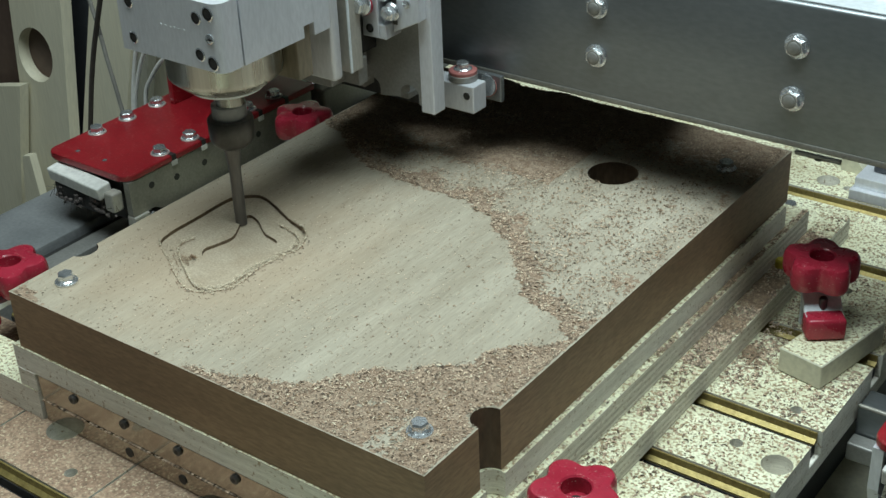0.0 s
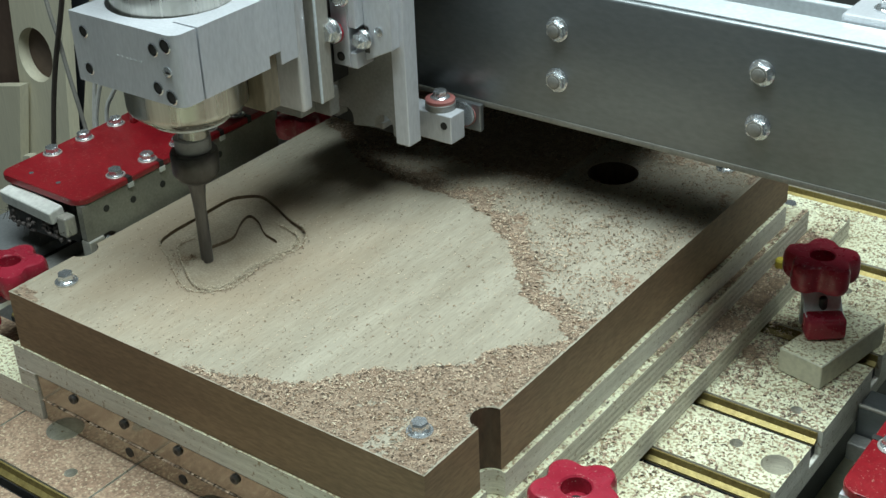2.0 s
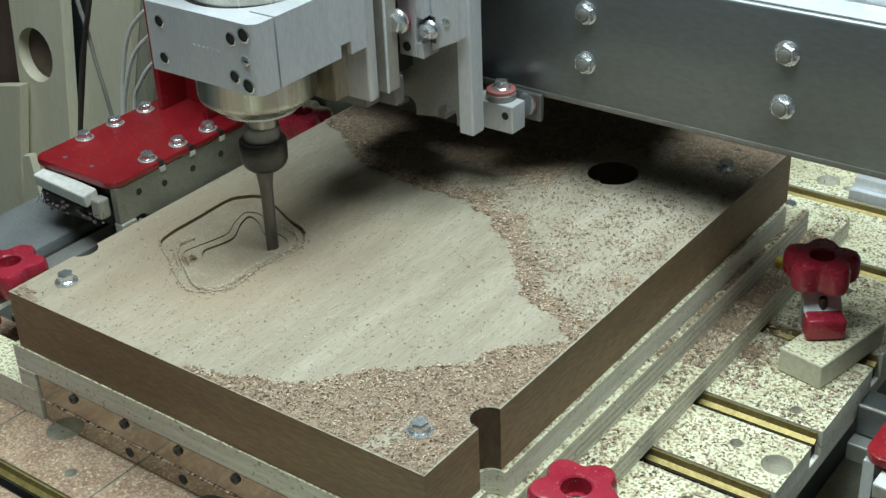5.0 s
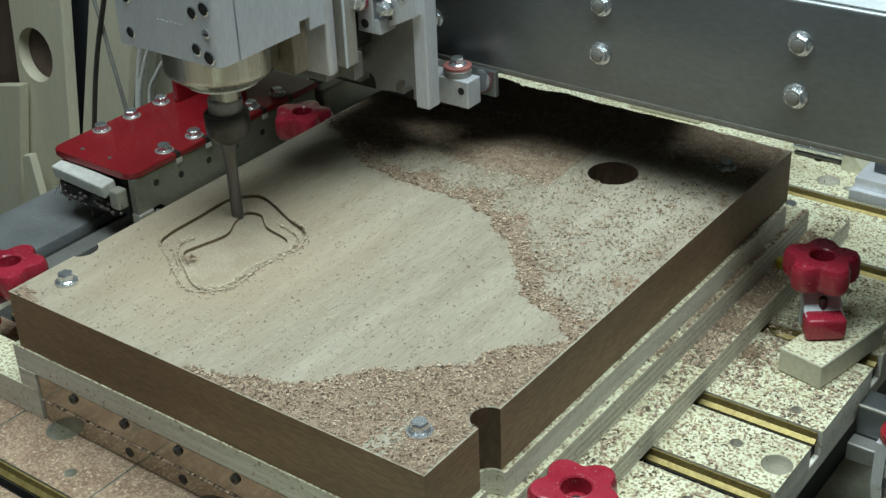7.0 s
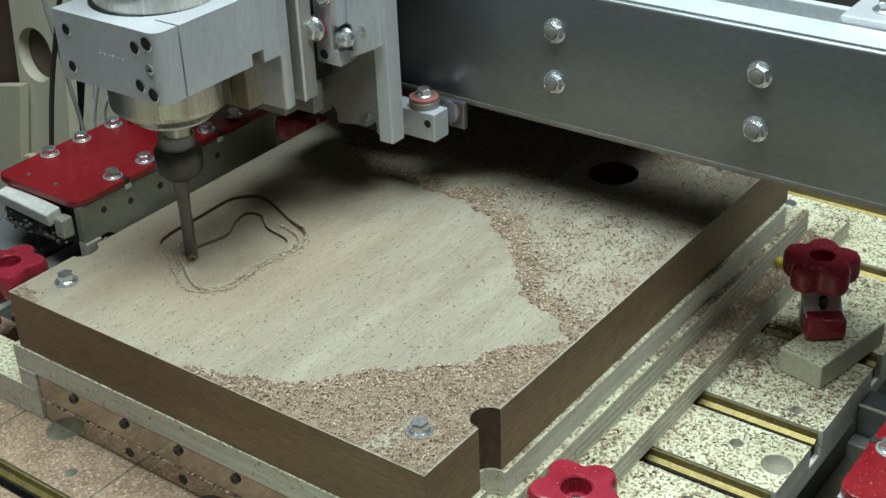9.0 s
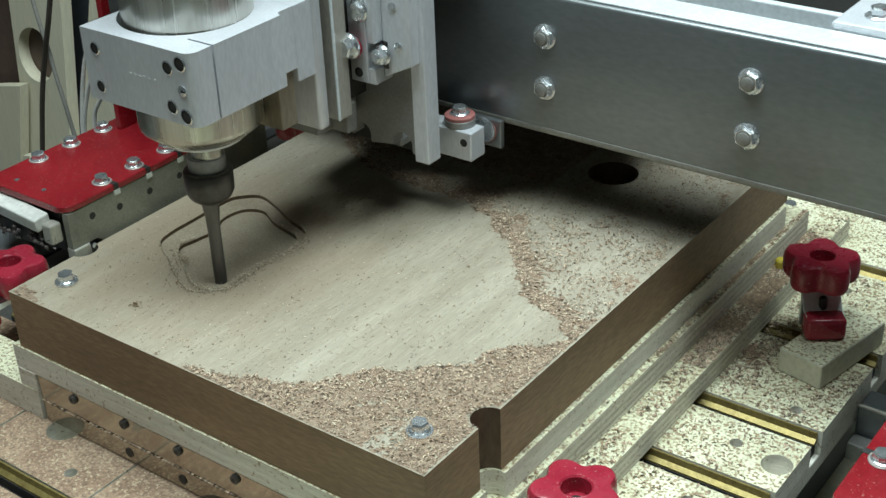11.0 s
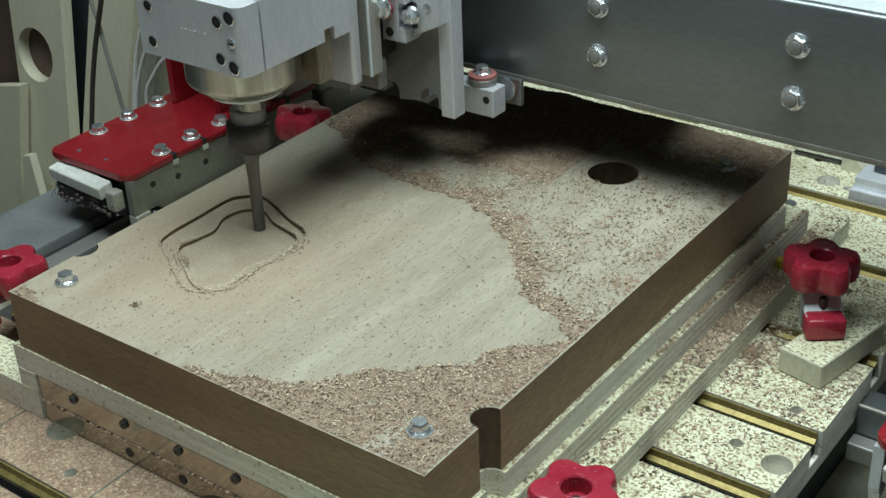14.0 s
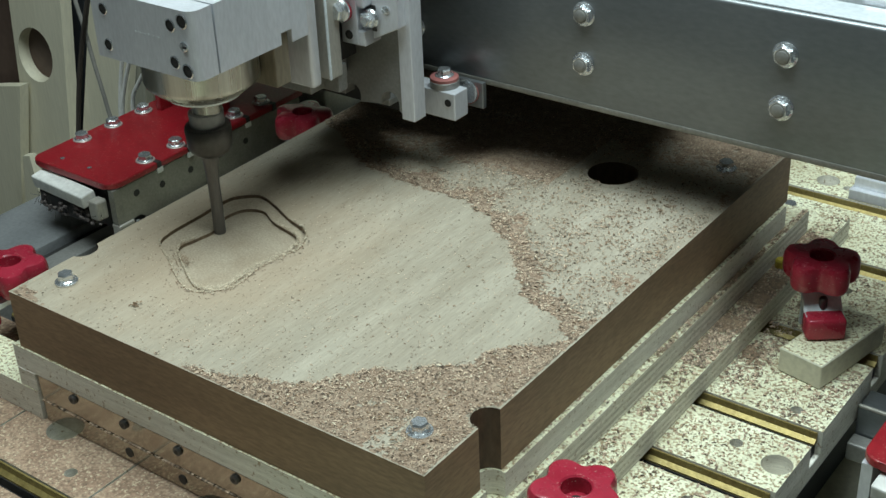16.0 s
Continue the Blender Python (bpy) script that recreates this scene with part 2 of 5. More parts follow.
def tess(loops):
    from mathutils.geometry import tessellate_polygon
    return tessellate_polygon([[Vector((x, y, 0)) for x, y in lp] for lp in loops])


def prism(outline, z0, z1, holes=(), bm=None, top_mat=0, side_mat=0, cap_bottom=True):
    """An upright slab with an outline in plan and holes right through it."""
    own = bmesh.new()
    loops = [list(outline), *[list(h) for h in holes]]
    tris = tess(loops)
    lo = [own.verts.new((x, y, z0)) for lp in loops for x, y in lp]
    hi = [own.verts.new((x, y, z1)) for lp in loops for x, y in lp]
    for a, b, c in tris:
        for ring, mi in ((hi, top_mat), (lo, side_mat)):
            if ring is lo and not cap_bottom:
                continue
            try:
                own.faces.new((ring[a], ring[b], ring[c])).material_index = mi
            except ValueError:
                pass
    k = 0
    for lp in loops:
        n = len(lp)
        for i in range(n):
            a, b = k + i, k + (i + 1) % n
            own.faces.new((lo[a], lo[b], hi[b], hi[a])).material_index = side_mat
        k += n
    if bm is None:
        return own
    return merge(bm, own)


def circle(cx, cy, r, n=28, a0=0.0, a1=360.0):
    full = abs(a1 - a0) >= 359.9
    steps = n if full else n + 1
    return [(cx + r * math.cos(radians(a0 + (a1 - a0) * i / n)), cy + r * math.sin(radians(a0 + (a1 - a0) * i / n))) for i in range(steps)]


def smooth_loop(points, per=5):
    out = []
    n = len(points)
    for i in range(n):
        p0, p1, p2, p3 = (Vector(points[(i + k) % n]) for k in (-1, 0, 1, 2))
        for j in range(per):
            t = j / per
            out.append(tuple(0.5 * ((2 * p1) + (p2 - p0) * t + (2 * p0 - 5 * p1 + 4 * p2 - p3) * t * t + (3 * p1 - p0 - 3 * p2 + p3) * t ** 3)))
    return out


def inside(x, y, poly):
    odd = False
    for i in range(len(poly)):
        (x0, y0), (x1, y1) = poly[i - 1], poly[i]
        if (y0 > y) != (y1 > y) and x < (x1 - x0) * (y - y0) / (y1 - y0) + x0:
            odd = not odd
    return odd


def near(x, y, poly):
    best = 9.0
    for i in range(len(poly)):
        ax, ay = poly[i - 1]
        bx, by = poly[i]
        dx, dy = bx - ax, by - ay
        t = max(0, min(1, ((x - ax) * dx + (y - ay) * dy) / (dx * dx + dy * dy + 1e-12)))
        best = min(best, math.hypot(x - ax - t * dx, y - ay - t * dy))
    return best


def hex_head(r, h, flange, fh, bm=None, centre=(0, 0, 0), axis="z", turn=0.0, bore=0.0):
    """A hexagon head with chamfered top on a round flange."""
    own = bmesh.new()
    if flange:
        merge(own, lathe([(flange, 0), (flange, fh * 0.5), (flange * 0.86, fh)], 24))
    rows = []
    for rr, z in ((r, fh * 0.6), (r, fh + h * 0.78), (r * 0.86, fh + h)):
        rows.append([own.verts.new((rr * math.cos(turn + i * math.pi / 3), rr * math.sin(turn + i * math.pi / 3), z)) for i in range(6)])
    for a, b in zip(rows, rows[1:]):
        for i in range(6):
            own.faces.new((a[i], a[(i + 1) % 6], b[(i + 1) % 6], b[i]))
    own.faces.new(rows[-1])
    own.faces.new(rows[0][::-1])
    if bore:
        merge(own, lathe([(bore, fh + h * 0.9), (bore, fh + h * 1.22), (bore * 0.8, fh + h * 1.3)], 16))
    m = {"z": Matrix(), "y": Matrix.Rotation(radians(90), 4, "X"), "x": Matrix.Rotation(radians(90), 4, "Y")}[axis]
    bmesh.ops.transform(own, matrix=Matrix.Translation(centre) @ m, verts=own.verts)
    if bm is None:
        return own
    return merge(bm, own)


def tube(points, r, n=8):
    """A round cable through points."""
    bm = bmesh.new()
    pts = [Vector(p) for p in points]
    dense = []
    for i in range(len(pts) - 1):
        p0, p1, p2, p3 = pts[max(i - 1, 0)], pts[i], pts[i + 1], pts[min(i + 2, len(pts) - 1)]
        for j in range(8):
            t = j / 8
            dense.append(0.5 * ((2 * p1) + (p2 - p0) * t + (2 * p0 - 5 * p1 + 4 * p2 - p3) * t * t + (3 * p1 - p0 - 3 * p2 + p3) * t ** 3))
    dense.append(pts[-1])
    rings = []
    for i, p in enumerate(dense):
        d = (dense[min(i + 1, len(dense) - 1)] - dense[max(i - 1, 0)]).normalized()
        a = d.cross(Vector((0.3, 1, 0.1))).normalized()
        b = d.cross(a)
        rings.append([bm.verts.new(p + r * (a * math.cos(2 * math.pi * k / n) + b * math.sin(2 * math.pi * k / n))) for k in range(n)])
    for a, b in zip(rings, rings[1:]):
        for k in range(n):
            bm.faces.new((a[k], a[(k + 1) % n], b[(k + 1) % n], b[k]))
    bm.faces.new(rings[0])
    bm.faces.new(rings[-1])
    return bm


# ---- the room, plain walls that close the place ----
FLOOR_Z = -0.95


def room():
    alone("floor", box(-2.2, 2.6, -2.2, 2.4, FLOOR_Z - 0.1, FLOOR_Z), M_FLOOR, (0, 0, FLOOR_Z), "grey concrete workshop floor", "floor", kind="structure")
    alone("ceiling", box(-2.2, 2.6, -2.2, 2.4, 1.7, 1.8), M_WALL, (0, 0, 1.7), "plain painted workshop ceiling", "ceiling", kind="structure")
    for nm, b in (("wall_west", (-2.3, -2.2, -2.2, 2.4)), ("wall_east", (2.6, 2.7, -2.2, 2.4)), ("wall_south", (-2.3, 2.7, -2.3, -2.2)), ("wall_north", (-2.3, 2.7, 2.4, 2.5))):
        alone(nm, box(*b, FLOOR_Z, 1.7), M_WALL, ((b[0] + b[1]) / 2, (b[2] + b[3]) / 2, FLOOR_Z), "plain painted workshop wall", "wall", kind="structure")


room()

# ---- workbench under the machine ----
BENCH_Z = -0.235


def workbench():
    t = thing("workbench", (0.15, 0.3, FLOOR_Z), "pale plywood workbench carrying the router machine", "workbench")
    part("benchtop", box(-0.34, 0.95, -0.6, 1.1, BENCH_Z - 0.036, BENCH_Z, 0.002), M_PLY, t)
    for x in (-0.32, 0.82):
        for y in (-0.55, 0.97):
            part("leg", box(x, x + 0.08, y, y + 0.08, FLOOR_Z, BENCH_Z - 0.036, 0.003), M_PLY, t)


workbench()

# ---- machine bed: slats with brass-lined slots between them ----
BED_Z, BED_T = -0.101, 0.020
BED_X0, BED_X1 = -0.135, 0.466
SLOTS = (-0.066, 0.069, 0.188, 0.263, 0.372, 0.491, 0.590)
SLOT_W = 0.019


def machine_bed():
    t = thing("machine_bed", (0.165, 0.3, BENCH_Z), "plywood router bed of dusty slats with brass slots", "machine bed")
    part("base_slab", box(BED_X0, BED_X1 - 0.0008, -0.26, 0.86, BED_Z - BED_T - 0.013, BED_Z - BED_T, 0.001), M_PLY_EDGE, t, "pale plywood board below the slats")
    for x in (BED_X0 + 0.03, 0.14, BED_X1 - 0.07):
        part("bearer", box(x, x + 0.04, -0.25, 0.85, BENCH_Z, BED_Z - BED_T - 0.013, 0.002), M_SLATE, t)
    edges = [-0.26, *[v for y in SLOTS for v in (y, y + SLOT_W)], 0.86]
    holes = [(0.0319, -0.0010, 0.0128), (0.1746, 0.0045, 0.0128), (0.0734, -0.0306, 0.0045), (0.455, 0.2335, 0.0105), (0.4232, 0.24, 0.0045), (0.4414, 0.2956, 0.0045),
             (0.3239, 0.634, 0.0105), (0.345, 0.628, 0.0045), (0.41, 0.462, 0.0045), (0.395, 0.445, 0.0045), (0.4232, 0.17, 0.0045), (0.30, 0.67, 0.0045)]
    for k in range(0, len(edges), 2):
        y0, y1 = edges[k], edges[k + 1]
        if y1 < 0.08:
            spans = [(BED_X0, -0.0102), (-0.0085, 0.1030), (0.1047, 0.22), (0.2215, BED_X1)]
        else:
            spans = [(BED_X0, BED_X1)]
        for x0, x1 in spans:
            hs = [circle(x, y, r, 24) for x, y, r in holes if x0 + r < x < x1 - 0.001 and y0 + r < y < y1 - 0.001]
            bm = prism([(x0, y0), (x1, y0), (x1, y1), (x0, y1)], BED_Z - BED_T + 0.0005, BED_Z, hs, top_mat=0, side_mat=1)
            dusty = y1 < 0.08 and x1 < 0.3
            part("slat", bm, M_BED_DUST if dusty else M_BED, t, "red-dusted slat" if dusty else "", extra=(M_PLY_EDGE,))
    for y in SLOTS:
        # black floor and filler carry the shade deep in the slot
        part("slot_floor", box(BED_X0, BED_X1 - 0.004, y + 0.0006, y + SLOT_W - 0.0006, BED_Z - BED_T + 0.001, BED_Z - BED_T + 0.003), M_BLACK, t, "slot floor coloured black for the shade in the slot")
        part("slot_shade", box(BED_X0, BED_X1 - 0.004, y + SLOT_W - 0.0066, y + SLOT_W - 0.0006, BED_Z - BED_T + 0.0032, BED_Z - 0.0094), M_BLACK, t, "black filler added for the shade under the slot track")
        bm = bmesh.new()
        ends = []
        for x in (BED_X0, BED_X1 - 0.003):
            ends.append([bm.verts.new((x, y + dy, BED_Z + dz)) for dy, dz in ((SLOT_W - 0.0008, -0.0012), (SLOT_W - 0.0020, -0.0012), (SLOT_W - 0.0028, -0.0056), (SLOT_W - 0.0060, -0.0078), (SLOT_W - 0.0060, -0.0092), (SLOT_W - 0.0008, -0.0092))])
        for i in range(6):
            bm.faces.new((ends[0][i], ends[0][(i + 1) % 6], ends[1][(i + 1) % 6], ends[1][i]))
        bm.faces.new(ends[0])
        bm.faces.new(ends[1][::-1])
        part("slot_track", bm, M_BRASS, t, "brass-coloured slot track")


machine_bed()

# ---- stacked plywood carriers under the blank ----
BW, BL, BT = 0.350, 0.4735, 0.0437
NOTCH_L, NOTCH_R, NOTCH_RAD = (-0.0025, 0.0665), (0.3495, 0.0612), 0.0108


def carriers():
    z1, z2, z3 = -BT, -0.0622, -0.0818
    outline = [(-0.0075, -0.0012), (0.3534, -0.0012)]
    outline += circle(0.3506, NOTCH_R[1], 0.0100, 16, -73.7, -286.3)
    outline += [(0.3530, 0.466), (-0.0075, 0.466)]
    def layered(outl, za, zb, count, label):
        t = thing("plywood_carrier", (0.17, 0.2, za), label, "board", "stacked carriers")
        for k in range(count):
            h0, h1 = za + (zb - za) * k / count, za + (zb - za) * (k + 1) / count
            cross = k % 2 == 1
            c = 0.00006 if cross else 0.0
            own = [(0.1725 + (x - 0.1725) * (1 - c / 0.18), 0.2325 + (y - 0.2325) * (1 - c / 0.234)) for x, y in outl]
            part("ply", prism(own, h0, h1, top_mat=0, side_mat=1), M_BED, t, "darker cross-grain ply" if cross else "", extra=(M_PLY_CROSS if cross else M_PLY_EDGE,))
    alone("plywood_carrier", prism(outline, z2, z1 - 0.0004, top_mat=0, side_mat=1), M_BED, (0.17, 0.2, z2), "pale plywood carrier board under the blank", "board", "stacked carriers", extra=(M_PLY_EDGE,))
    layered([(0.012, 0.006), (0.3583, 0.006), (0.3583, 0.502), (0.012, 0.502)], z3, z2 - 0.0004, 7, "second plywood carrier strewn with wood chips")
    layered([(0.012, 0.0065), (0.379, 0.0065), (0.379, 0.542), (0.012, 0.542)], BED_Z + 0.0004, z3 - 0.0004, 7, "widest plywood carrier strewn with wood chips")
    # strip at the side of the stack
    bm = prism([(-0.125, -0.0022), (0.0112, -0.0022), (0.0112, 0.52), (-0.012, 0.52), (-0.012, 0.03), (-0.125, 0.03)], BED_Z + 0.0004, -0.0768, top_mat=0, side_mat=1)
    alone("plywood_fence", bm, M_BED, (-0.05, 0.01, BED_Z), "plywood fence strip beside the stacked carriers", "board", extra=(M_PLY_EDGE,))
    bm = prism([(-0.0065, -0.0018), (0.0112, -0.0018), (0.0112, 0.50), (-0.0065, 0.50)], -0.0764, z2 - 0.0004, top_mat=0, side_mat=1)
    alone("plywood_spacer", bm, M_PLY_EDGE, (0.0, 0.2, -0.0764), "plywood spacer strip below the carrier", "board", extra=(M_PLY_EDGE,))
    # polished bar along the near edge of the stack
    bar = thing("aluminium_bar", (0.19, 0.003, BED_Z), "polished aluminium bar reflecting the dusty bed", "metal bar")
    up = part("upper_bar", box(0.0125, 0.345, -0.0005, 0.0055, -0.0830, -0.0630, 0.0006), M_MIRROR_ALU, bar)
    low = part("lower_bar", box(0.0125, 0.345, -0.0005, 0.0055, BED_Z + 0.0006, -0.0842, 0.0006), M_MIRROR_ALU, bar)
    dust = bmesh.new()
    rng = random.Random(5)
    for i in range(420):
        x, s = rng.uniform(0.013, 0.345), rng.uniform(0.0004, 0.0012)
        box(x, x + s * 1.6, -0.0012 - s * 0.3, 0.001, -0.0840, -0.0840 + s, 0, dust)
    tagged(part("chip_line", dust, M_CHIPS, bar, "line of fine chips in the seam"), kind="stuff")
    x = 0.0488
    for i in range(6):
        bm = lathe([(0.0034, 0), (0.0034, 0.0015), (0.0030, 0.002)], 20, (x, -0.0004, -0.0690), "y")
        s = part("cap_screw", bm, M_COLLET, bar, "dark socket screw", smooth=True)
        part("socket", lathe([(0.0016, 0), (0.0016, 0.0004)], 6, (x, -0.0023, -0.0690), "y"), M_BLACK, s)
        if i:
            part("screw_hole", lathe([(0.0036, 0), (0.0036, 0.0006)], 20, (x, -0.0004, -0.0925), "y"), M_BLACK, bar, "dark counterbored hole")
        x += 0.0505


carriers()

# ---- the mahogany blank with its shallow pocket ----
POCKET = smooth_loop([(0.0389, 0.1015), (0.0324, 0.117), (0.0317, 0.146), (0.031, 0.1762), (0.0355, 0.1866), (0.0477, 0.1953), (0.0668, 0.1902), (0.092, 0.179),
                      (0.1158, 0.170), (0.1274, 0.1504), (0.1234, 0.1279), (0.1225, 0.1091), (0.1254, 0.095), (0.1231, 0.0818), (0.1081, 0.0679), (0.0898, 0.0716), (0.0642, 0.0867)])
STEP_A = smooth_loop([(0.067, 0.1166), (0.0697, 0.128), (0.0713, 0.1417), (0.0614, 0.1596), (0.0587, 0.1714), (0.0707, 0.1685), (0.0876, 0.1574), (0.104, 0.1523),
                      (0.1072, 0.1375), (0.102, 0.1201), (0.1003, 0.1052), (0.0903, 0.0988), (0.075, 0.1075)])
STEP_B = smooth_loop([(0.058, 0.1061), (0.0600, 0.1191), (0.0648, 0.1416), (0.057, 0.1581), (0.0538, 0.1736), (0.0664, 0.1764), (0.0824, 0.165), (0.1074, 0.1588),
                      (0.1149, 0.1442), (0.1125, 0.1187), (0.1139, 0.0973), (0.1144, 0.086), (0.1008, 0.0823), (0.0837, 0.0926), (0.0685, 0.0987)])
STEP_C = smooth_loop([(0.0522, 0.1062), (0.0517, 0.1234), (0.0535, 0.1404), (0.0458, 0.158), (0.0492, 0.1754), (0.0633, 0.1816), (0.0832, 0.1723), (0.1135, 0.164),
                      (0.122, 0.1461), (0.1178, 0.1188), (0.1182, 0.1032), (0.1185, 0.0849), (0.1049, 0.075), (0.0834, 0.0841)])
D1, D2 = 0.0027, 0.0052
BLANK_HOLE = (0.2526, 0.3672, 0.0193)


def notch_arc(c, edge_x, sign):
    """Where a round notch meets a long edge, in order along that edge."""
    dx = edge_x - c[0]
    a = math.degrees(math.acos(max(-1, min(1, dx / NOTCH_RAD))))
    if sign > 0:
        return circle(c[0], c[1], NOTCH_RAD, 18, -a, -360 + a)
    return circle(c[0], c[1], NOTCH_RAD, 18, a, -a)


def blank():
    t = thing("mahogany_blank", (BW / 2, BL / 2, -BT), "thick mahogany blank dusted with chips, a pocket being milled", "wood blank")
    outline = [(0, 0), (BW, 0)] + notch_arc(NOTCH_R, BW, 1) + [(BW, BL), (0, BL)] + notch_arc(NOTCH_L, 0.0, -1)
    hole = circle(*BLANK_HOLE, 36)
    own = bmesh.new()
    for loops, z, mi in (((outline, hole, POCKET), 0.0, 0), ((outline, hole), -BT, 1), ((POCKET,), -D2, 2)):
        vs = [own.verts.new((x, y, z)) for lp in loops for x, y in lp]
        for a, b, c in tess(loops):
            own.faces.new((vs[a], vs[b], vs[c])).material_index = mi
    for lp, z0 in ((outline, -BT), (hole, -BT), (POCKET, -D2)):
        lo = [own.verts.new((x, y, z0)) for x, y in lp]
        hi = [own.verts.new((x, y, 0)) for x, y in lp]
        for i in range(len(lp)):
            j = (i + 1) % len(lp)
            (ax, ay), (cx, cy) = lp[i], lp[j]
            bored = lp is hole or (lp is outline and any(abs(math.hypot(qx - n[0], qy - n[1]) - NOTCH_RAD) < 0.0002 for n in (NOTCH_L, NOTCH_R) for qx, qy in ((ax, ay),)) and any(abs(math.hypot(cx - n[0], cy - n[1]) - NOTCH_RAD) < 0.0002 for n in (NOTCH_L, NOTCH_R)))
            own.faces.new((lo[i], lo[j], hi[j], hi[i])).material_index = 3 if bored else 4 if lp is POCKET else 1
    bmesh.ops.remove_doubles(own, verts=own.verts, dist=0.00002)
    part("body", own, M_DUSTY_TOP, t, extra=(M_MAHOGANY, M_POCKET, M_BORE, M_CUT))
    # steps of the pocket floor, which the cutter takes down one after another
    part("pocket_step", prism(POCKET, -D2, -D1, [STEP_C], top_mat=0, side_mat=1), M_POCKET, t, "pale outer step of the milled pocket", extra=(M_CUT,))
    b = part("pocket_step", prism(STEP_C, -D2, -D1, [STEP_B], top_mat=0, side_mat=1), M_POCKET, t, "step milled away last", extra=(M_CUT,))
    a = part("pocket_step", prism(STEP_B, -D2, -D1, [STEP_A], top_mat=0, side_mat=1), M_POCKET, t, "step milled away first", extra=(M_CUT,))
    return t, a, b


BLANK, RING_A, RING_B = blank()


def blank_bolts():
    for x, y in ((0.0243, 0.0296), (0.3245, 0.0297), (0.3214, 0.418)):
        t = thing("hex_bolt", (x, y, 0), "zinc hex bolt with washer holding the blank down", "bolt", "bolts in the blank")
        part("washer", lathe([(0.0078, 0.0002), (0.0080, 0.0008), (0.0078, 0.0015), (0.005, 0.0016)], 32, (x, y, 0)), M_ZINC, t, smooth=True)
        part("head", hex_head(0.0056, 0.0046, 0.0064, 0.0016, None, (x, y, 0.0014), turn=0.35), M_ZINC, t)


blank_bolts()

# ---- star-knob hold-down clamps ----


def star_knob_mesh(c, turn=0.0, R=0.0285):
    cx, cy, z0 = c
    bm = bmesh.new()
    n = 80
    prof = [(0.80, 0.0), (0.93, 0.0012), (0.985, 0.004), (1.0, 0.008), (0.995, 0.014), (0.975, 0.018), (0.92, 0.0203), (0.82, 0.0212), (0.40, 0.0206), (0.36, 0.0210), (0.325, 0.0200), (0.31, 0.010)]
    rings = []
    for k, z in prof:
        ring = []
        for i in range(n):
            a = 2 * math.pi * i / n
            lobe = 0.872 + 0.128 * math.cos(5 * a) - 0.016 * math.cos(10 * a)
            w = min(1, max(0, (k - 0.45) / 0.4))
            r = R * k * (lobe * w + 0.95 * (1 - w))
            ring.append(bm.verts.new((cx + r * math.cos(a - 0.593 + turn), cy + r * math.sin(a - 0.593 + turn), z0 + z)))
        rings.append(ring)
    for a, b in zip(rings, rings[1:]):
        for i in range(n):
            bm.faces.new((a[i], a[(i + 1) % n], b[(i + 1) % n], b[i]))
    bm.faces.new(rings[0][::-1])
    bm.faces.new(rings[-1])
    return bm


def clamp(x, y, ztop, tip_angle, tip_z, label, turn=0.0):
    """Knob on a stud over a bent bar with a red rubber tip; tip_angle is the bar's heading in degrees."""
    zk = ztop - 0.0214
    t = thing("hold_down_clamp", (x, y, BED_Z), label, "clamp", "hold-down clamps")
    k = part("star_knob", star_knob_mesh((x, y, zk), turn), M_KNOB, t, "glossy red five-lobed knob", smooth=True)
    part("stud_end", lathe([(0.0042, 0.0), (0.0042, 0.0108), (0.0036, 0.0115)], 16, (x, y, zk)), M_COLLET, k, smooth=True)
    part("stud", lathe([(0.0040, 0), (0.0040, zk - BED_Z + 0.012)], 16, (x, y, BED_Z - 0.012)), M_COLLET, t, smooth=True)
    part("washer", lathe([(0.0105, 0), (0.0105, 0.003)], 28, (x, y, zk - 0.0035)), M_COLLET, t, smooth=True)
    m = Matrix.Translation((x, y, 0)) @ Matrix.Rotation(radians(tip_angle), 4, "Z")
    zb = zk - 0.0045
    reach, half = 0.019, 0.0135
    bm2 = bmesh.new()
    prof = [(-0.026, zb), (0.0075, zb), (reach, tip_z + 0.0165), (reach + 0.006, tip_z + 0.0165)]
    rows = []
    for px, pz in prof:
        rows.append([bm2.verts.new((px, s * half, pz - d)) for s, d in ((-1, 0), (1, 0), (1, 0.004), (-1, 0.004))])
    for a, b in zip(rows, rows[1:]):
        for i in range(4):
            bm2.faces.new((a[i], a[(i + 1) % 4], b[(i + 1) % 4], b[i]))
    bm2.faces.new(rows[0])
    bm2.faces.new(rows[-1])
    bmesh.ops.transform(bm2, matrix=m, verts=bm2.verts)
    bar = part("bar", bm2, M_STEEL_LIGHT, t, "bent bright steel bar")
    p = m @ Vector((0.0150, 0.0, zb - 0.012))
    part("bar_screw", lathe([(0.0030, 0), (0.0030, 0.010), (0.0022, 0.011)], 16, p), M_COLLET, bar, "dark grub screw", smooth=True)
    tip = box(reach - 0.004, reach + 0.013, -0.0142, 0.0142, tip_z + 0.0004, tip_z + 0.0172, 0.003, m=m, segments=3)
    part("rubber_tip", tip, M_KNOB, t, "red rubber end cap", smooth=True)
    heel = box(-0.026, -0.021, -0.005, 0.005, BED_Z, zb - 0.004, 0.001, m=m)
    part("heel", heel, M_STEEL_LIGHT, t)
    return t


clamp(0.4160, 0.3822, -0.0275, -54, -0.081, "red star-knob clamp pressing on a small wood block")
clamp(0.4023, 0.0699, -0.0300, 100, -0.081, "red star-knob clamp beside the plywood carriers", 0.6)
clamp(-0.0833, 0.0579, -0.0300, -120, -0.0765, "red star-knob clamp on the bed by the blank")
